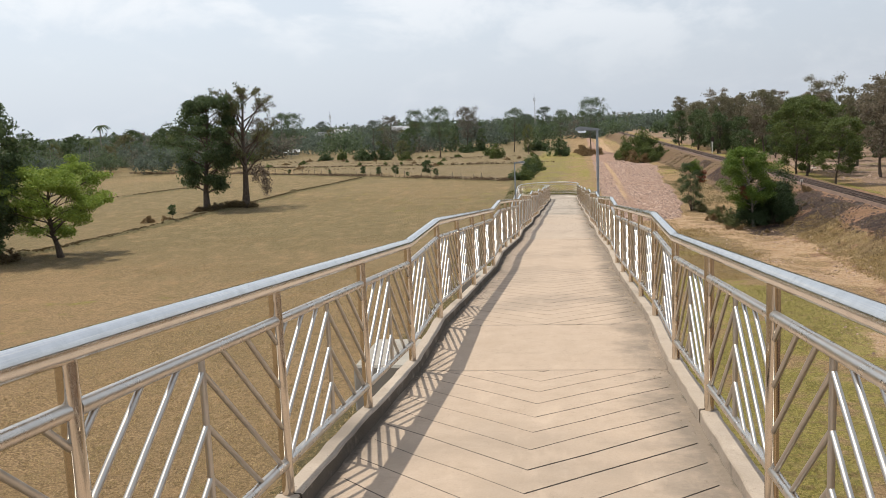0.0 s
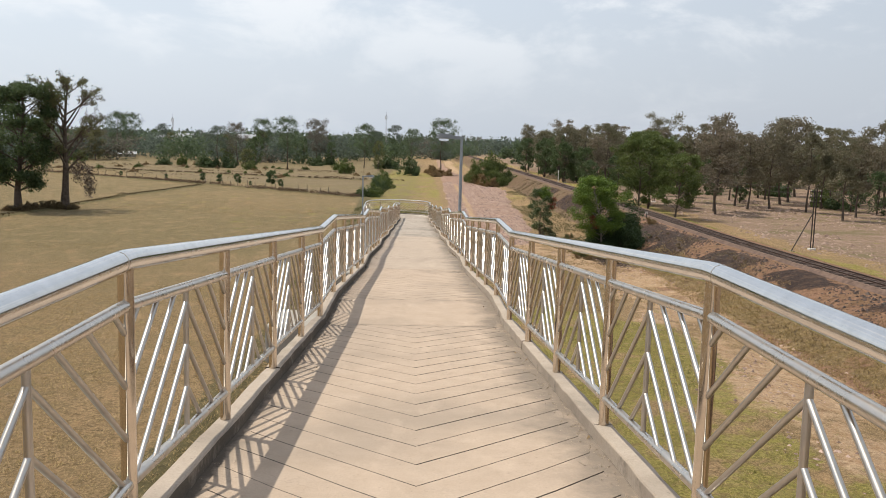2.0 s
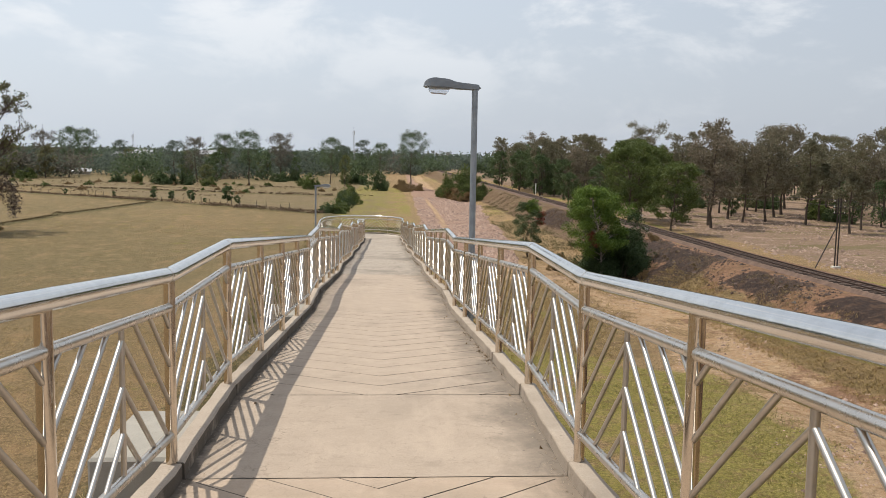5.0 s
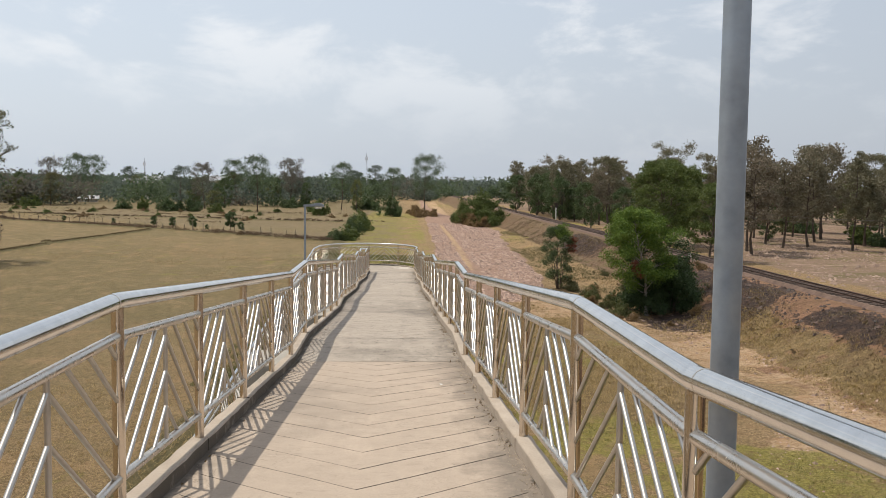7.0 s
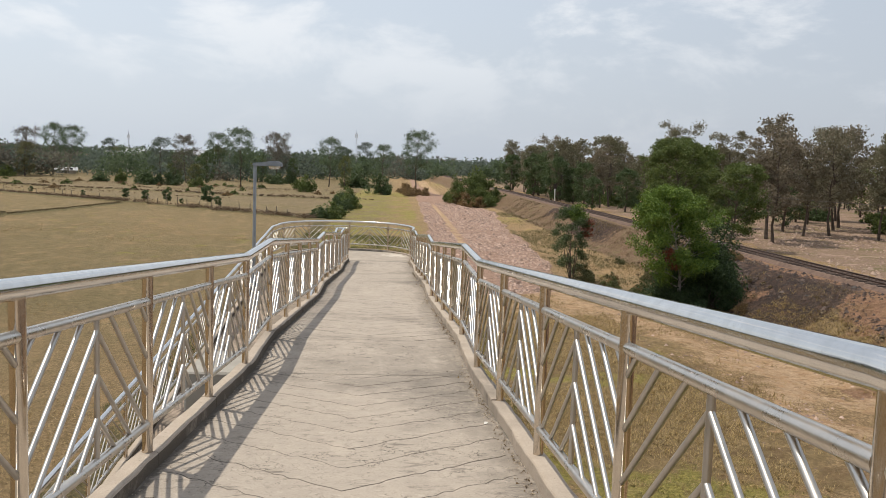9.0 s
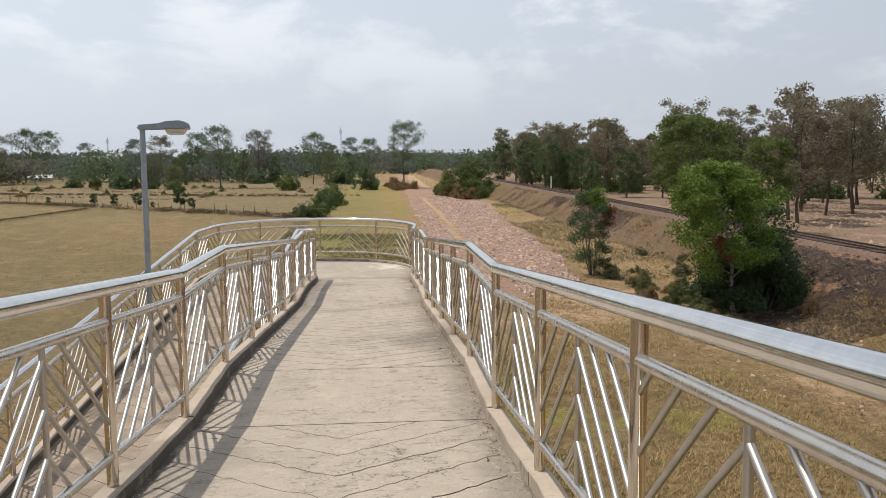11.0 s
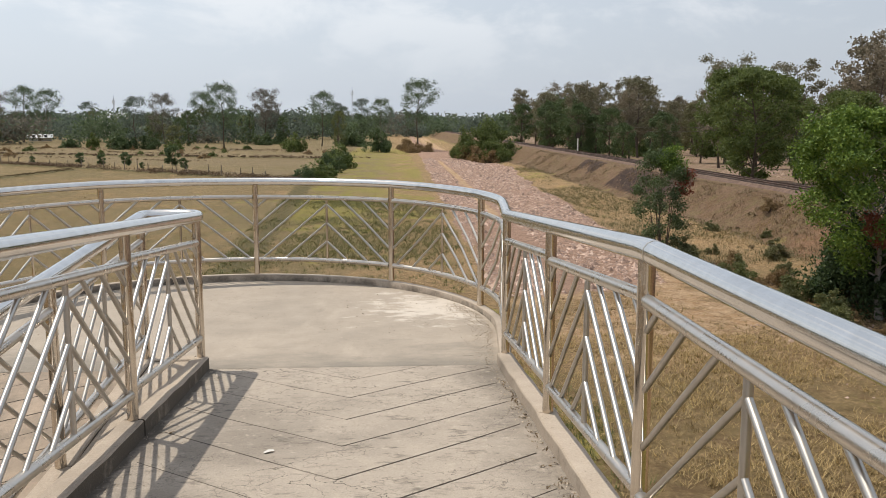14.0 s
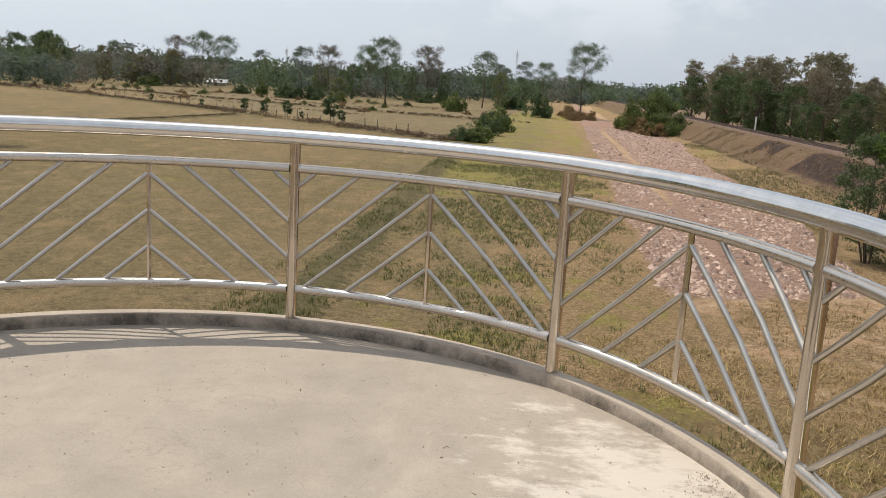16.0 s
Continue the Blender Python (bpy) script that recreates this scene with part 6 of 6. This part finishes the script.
bank_d = lambda x, y: x - track_x(y)
grass_stuff("bank_grass", 26000, (12, 28, 100, 215), lambda x, y: (road_mask(x, y) < 0.2) & (bank_d(x, y) > -15) & (bank_d(x, y) < -6.5) & chance(x, y, 6, 13, 0.42, 0.7), 0.2, MAT_BANKGRASS, "olive-brown grass on the railway bank", 5)
grass_stuff("bank_grass", 22000, (17, 27, 16, 86), lambda x, y: (bank_d(x, y) > -10) & (bank_d(x, y) < -5.6 + 0.5 * wobble(x, y, 4, 2)) & chance(x, y, 4, 14, 0.2, 0.5), 0.13, MAT_LONGGRASS, "dry yellow grass along the embankment foot", 6, 2.4)
grass_stuff("bank_grass", 9000, (21, 27, 15, 100), lambda x, y: chance(x, y, 4, 17, 0.45, 0.7), 0.16, MAT_SCRUB, "sparse brown grass on the embankment slope", 5)
grass_stuff("bank_grass", 13000, (21, 28, 100, 200), lambda x, y: (bank_d(x, y) > -7.5) & (bank_d(x, y) < -2.6) & chance(x, y, 3, 18, 0.4, 0.65), 0.2, MAT_SCRUB, "dry brown grass tufts on the embankment slope", 5)
grass_stuff("verge_grass", 16000, (32, 46, 70, 190), lambda x, y: (bank_d(x, y) > 4) & (bank_d(x, y) < 12) & chance(x, y, 6, 15, 0.35, 0.7), 0.16, MAT_VERGEGRASS, "yellow-green grass strip beyond the track", 5)
grass_stuff("verge_grass", 20000, (1.5, 16, 12, 59), lambda x, y: chance(x, y, 3.2, 6, 0.42, 0.62), 0.1, MAT_VERGEGRASS, "low green grass patches beside the ramp", 5)


grass_stuff("dry_grass", 16000, (1.5, 20, 10, 78), lambda x, y: chance(x, y, 2.2, 29, 0.38, 0.7), 0.09, MAT_GOLDGRASS, "pale straw flattened over the green verge", 3, 3.0)


def scrub_line(name, a, b, n, hgt, wid, label, mat=None, size=0.08):
    chunks = []
    t = rs.random(n)
    x = a[0] + (b[0] - a[0]) * t + rs.normal(size=n) * wid
    y = a[1] + (b[1] - a[1]) * t + rs.normal(size=n) * wid
    keep = wobble(x, y, 6, 3) + 0.3 * rs.normal(size=n) > -0.35
    wx, wy, _ = lie(x, y)
    c = np.stack([wx, wy, ground_z(x, y) + hgt * 0.25], 1)[keep]
    leaf_cloud(chunks, c, 26, hgt * 0.7, size, rs, 0.6)
    tagged(part(name, leaf_mesh(name, chunks, mat or MAT_SCRUB), None), label, "scrub", kind="stuff")


scrub_line("dry_scrub", (-110, 206), (-60, 183.5), 420, 0.75, 0.5, "withered brown scrub along a field bund", MAT_HEDGE, 0.1)
scrub_line("dry_scrub", (-60, 183.5), (-10.8, 151.5), 640, 0.85, 0.5, "withered brown scrub along a field bund", MAT_HEDGE, 0.1)
scrub_line("dry_scrub", (-90, 217), (-12, 207), 320, 0.45, 0.4, "withered brown scrub along a field bund", MAT_HEDGE, 0.12)
scrub_line("dry_scrub", (-110, 245), (-4, 240), 300, 0.9, 7.0, "dry brown scrub on rough ground")
scrub_line("dry_scrub", (24, 70), (23, 116), 50, 0.3, 1.6, "dry dark scrub on the burnt embankment")
for a, b in BUNDS[:5] + BUNDS[10:11]:
    scrub_line("bund_grass", a, b, int(10 * math.hypot(b[0] - a[0], b[1] - a[1])), 0.17, 0.28, "low dark grass along a field bund", MAT_BUNDGRASS, 0.06)
for a, b, n in (((-110, 222), (-30, 196), 160), ((-112, 214), (-60, 200), 90), ((-60, 232), (-4, 214), 140), ((-110, 255), (-10, 250), 160)):
    scrub_line("dry_scrub", a, b, n, 0.45, 0.9, "dry brown scrub between field strips")

# broken stone on the gravel strip, pebbles on the sand, clods on the burnt bank
def strew(name, x, y, lo, hi, mat, label):
    """Small angular stones lying on the ground, in one mesh."""
    z = ground_z(x, y)
    x, y, _ = lie(x, y)
    s = rs.uniform(lo, hi, len(x)) * (1 + 1.0 * (rs.random(len(x)) > 0.86))
    base = np.array([(1, 0, 0), (0.2, 1, 0.1), (-1, 0.2, 0), (-0.1, -1, 0.05), (0.1, 0.1, 0.75)])
    v = base[None] * s[:, None, None] * rs.uniform(0.6, 1.3, (len(x), 5, 3))
    ang = rs.uniform(0, 6.28, len(x))
    ca, sa = np.cos(ang)[:, None], np.sin(ang)[:, None]
    v = np.stack([v[..., 0] * ca - v[..., 1] * sa + x[:, None], v[..., 0] * sa + v[..., 1] * ca + y[:, None], v[..., 2] + z[:, None] - 0.01], -1)
    me = bpy.data.meshes.new(name)
    tri = np.array([(0, 1, 4), (1, 2, 4), (2, 3, 4), (3, 0, 4)])
    me.from_pydata(v.reshape(-1, 3).tolist(), [], (np.arange(len(x))[:, None, None] * 5 + tri[None]).reshape(-1, 3).tolist())
    me.materials.append(mat)
    return tagged(new(name, me), label, name, kind="stuff")


n = 46000
x, y = rs.uniform(3, 22, n), 88 + 125 * rs.random(n) ** 1.5
k = (road_mask(x, y) > 0.45) & (wobble(x, y, 9, 4) + 0.6 * rs.normal(size=n) > -0.2) & (np.abs(x - 8.0 - 0.006 * (y - 150)) > 0.5)
strew("rubble", x[k], y[k], 0.035, 0.12, MAT_STONE, "pinkish broken stones strewn over the gravel strip")
n = 15000
x, y = rs.uniform(11, 21.5, n), rs.uniform(14, 92, n)
k = rs.random(n) < smoothstep(0.35, 0.7, vnoise(x, y, 3, 23)) * smoothstep(11.5, 15.5, x)
strew("pebbles", x[k], y[k], 0.02, 0.07, MAT_STONE, "reddish pebbles scattered over bare sandy ground")
n = 9000
x, y = rs.uniform(22, 29.5, n), rs.uniform(28, 100, n)
k = (bank_d(x, y) > -6.2) & (bank_d(x, y) < -1.8) & chance(x, y, 6, 8, 0.35, 0.6)
strew("clods", x[k], y[k], 0.03, 0.1, MAT_CHAR, "charred clods and stubble on the burnt bank")
n = 16000
x, y = rs.uniform(43, 115, n), rs.uniform(60, 185, n)
k = (bank_d(x, y) > 14) & chance(x, y, 9, 31, 0.35, 0.65)
strew("clods", x[k], y[k], 0.07, 0.2, MAT_PLOUGH, "pinkish clods of dry ploughed soil below the trees")

# grit and dead leaves gathered along the kerbs
chunks = []
gy = rs.uniform(-6, 62, 5200)
side = np.where(rs.random(5200) < 0.7, 1.0, -1.0)
gx = side * (K_IN - 0.012 - np.abs(rs.normal(size=5200)) * 0.05 * (0.3 + 1.6 * vnoise(gy, 0 * gy + side, 1.2, 4)))
keep = rs.random(5200) < smoothstep(0.3, 0.65, vnoise(gy, side * 3.0, 1.6, 6))
gx, gy = gx[keep], gy[keep]
gz = np.array([deck_up(v) for v in gy])
leaf_cloud(chunks, np.stack([gx, gy, gz + 0.004], 1), 3, 0.012, 0.004, rs, 0.2)
tagged(part("grit", leaf_mesh("grit", chunks, MAT_GRIT), None), "loose sandy grit gathered along the kerbs", "grit", kind="stuff")

chunks = []
ga = rs.uniform(0, 1.3, 900)
pa = np.array([arc_point(float(v)) for v in ga])
inw = 0.07 + np.abs(rs.normal(size=900)) * 0.09
vec = np.array([CX + 0.0, CY - 0.6]) - pa
vec /= np.linalg.norm(vec, axis=1, keepdims=True)
pa = pa + vec * inw[:, None]
leaf_cloud(chunks, np.stack([pa[:, 0], pa[:, 1], land_z(pa[:, 0], pa[:, 1]) + 0.004], 1), 3, 0.012, 0.0035, rs, 0.2)
tagged(part("grit", leaf_mesh("grit", chunks, MAT_GRIT), None), "loose sandy crumbs along the landing's edge", "grit", kind="stuff")

# straw, crumbs and pebbles lodged along the foot of the right kerb
for mat, count, size, label in ((MAT_SCRUB, 620, 0.007, "brown straw crumbs lodged along the kerb"), (MAT_GRIT, 900, 0.007, "pale mortar crumbs lodged along the kerb")):
    chunks = []
    ly = rs.uniform(22, 61.5, count)
    ly = ly[rs.random(count) < smoothstep(0.3, 0.6, vnoise(ly, 0 * ly, 1.1, 9))]
    lx = K_IN - 0.012 - np.abs(rs.normal(size=len(ly))) * 0.03
    lz = np.array([deck_up(v) for v in ly])
    leaf_cloud(chunks, np.stack([lx, ly, lz + 0.006], 1), 4, 0.02, size, rs, 0.3)
    tagged(part("crumbs", leaf_mesh("crumbs", chunks, mat), None), label, "debris", kind="stuff")

# specks of dirt and mortar over the landing
for mat, count, label in ((MAT_HEDGE, 150, "small brown specks of dirt on the landing"), (MAT_GRIT, 300, "pale mortar specks on the landing")):
    chunks = []
    a, q = rs.uniform(0.0, 3.14, count), rs.random(count) ** 0.4 * (CR - 0.1)
    lx, ly = CX + q * np.cos(a), CY - 0.3 + q * np.sin(a)
    leaf_cloud(chunks, np.stack([lx, ly, land_z(lx, ly) + 0.003], 1), 2, 0.008, 0.0038, rs, 0.2)
    tagged(part("crumbs", leaf_mesh("crumbs", chunks, mat), None), label, "debris", kind="stuff")

# dead leaves blown against the kerbs
chunks = []
ly = rs.uniform(2, 61.5, 110)
lx = np.where(rs.random(110) < 0.6, 1.0, -1.0) * (K_IN - 0.03 - np.abs(rs.normal(size=110)) * 0.09)
lz = np.array([deck_up(v) for v in ly])
leaf_cloud(chunks, np.stack([lx, ly, lz + 0.008], 1), 1, 0.004, 0.014, rs, 0.2)
tagged(part("dead_leaves", leaf_mesh("dead_leaves", chunks, MAT_LEAF_DRY), None), "small dry brown leaves blown against the kerbs", "leaves", kind="stuff")

# scraps left on the deck
for x, y, turn in ((-0.32, 60.2, 0.5), (0.86, 40.6, 1.2), (0.8, 59.2, 0.1), (0.62, 33.2, 2.0)):
    scrap = tagged(part("scrap", Geo().put([(-0.035, -0.012, 0.002), (0.0, -0.016, 0.006), (0.034, -0.008, 0.002), (0.036, 0.012, 0.004), (0.002, 0.016, 0.009), (-0.036, 0.01, 0.003)], [(0, 1, 4, 5), (1, 2, 3, 4)]), MAT_PAPER), "small crumpled white scrap lying on the deck", "litter", "scraps")
    scrap.location = (x, y, deck_up(y) + 0.003)
    scrap.rotation_euler = (-SLOPE, 0, turn)
    scrap.scale = (0.7, 0.8, 1.0)
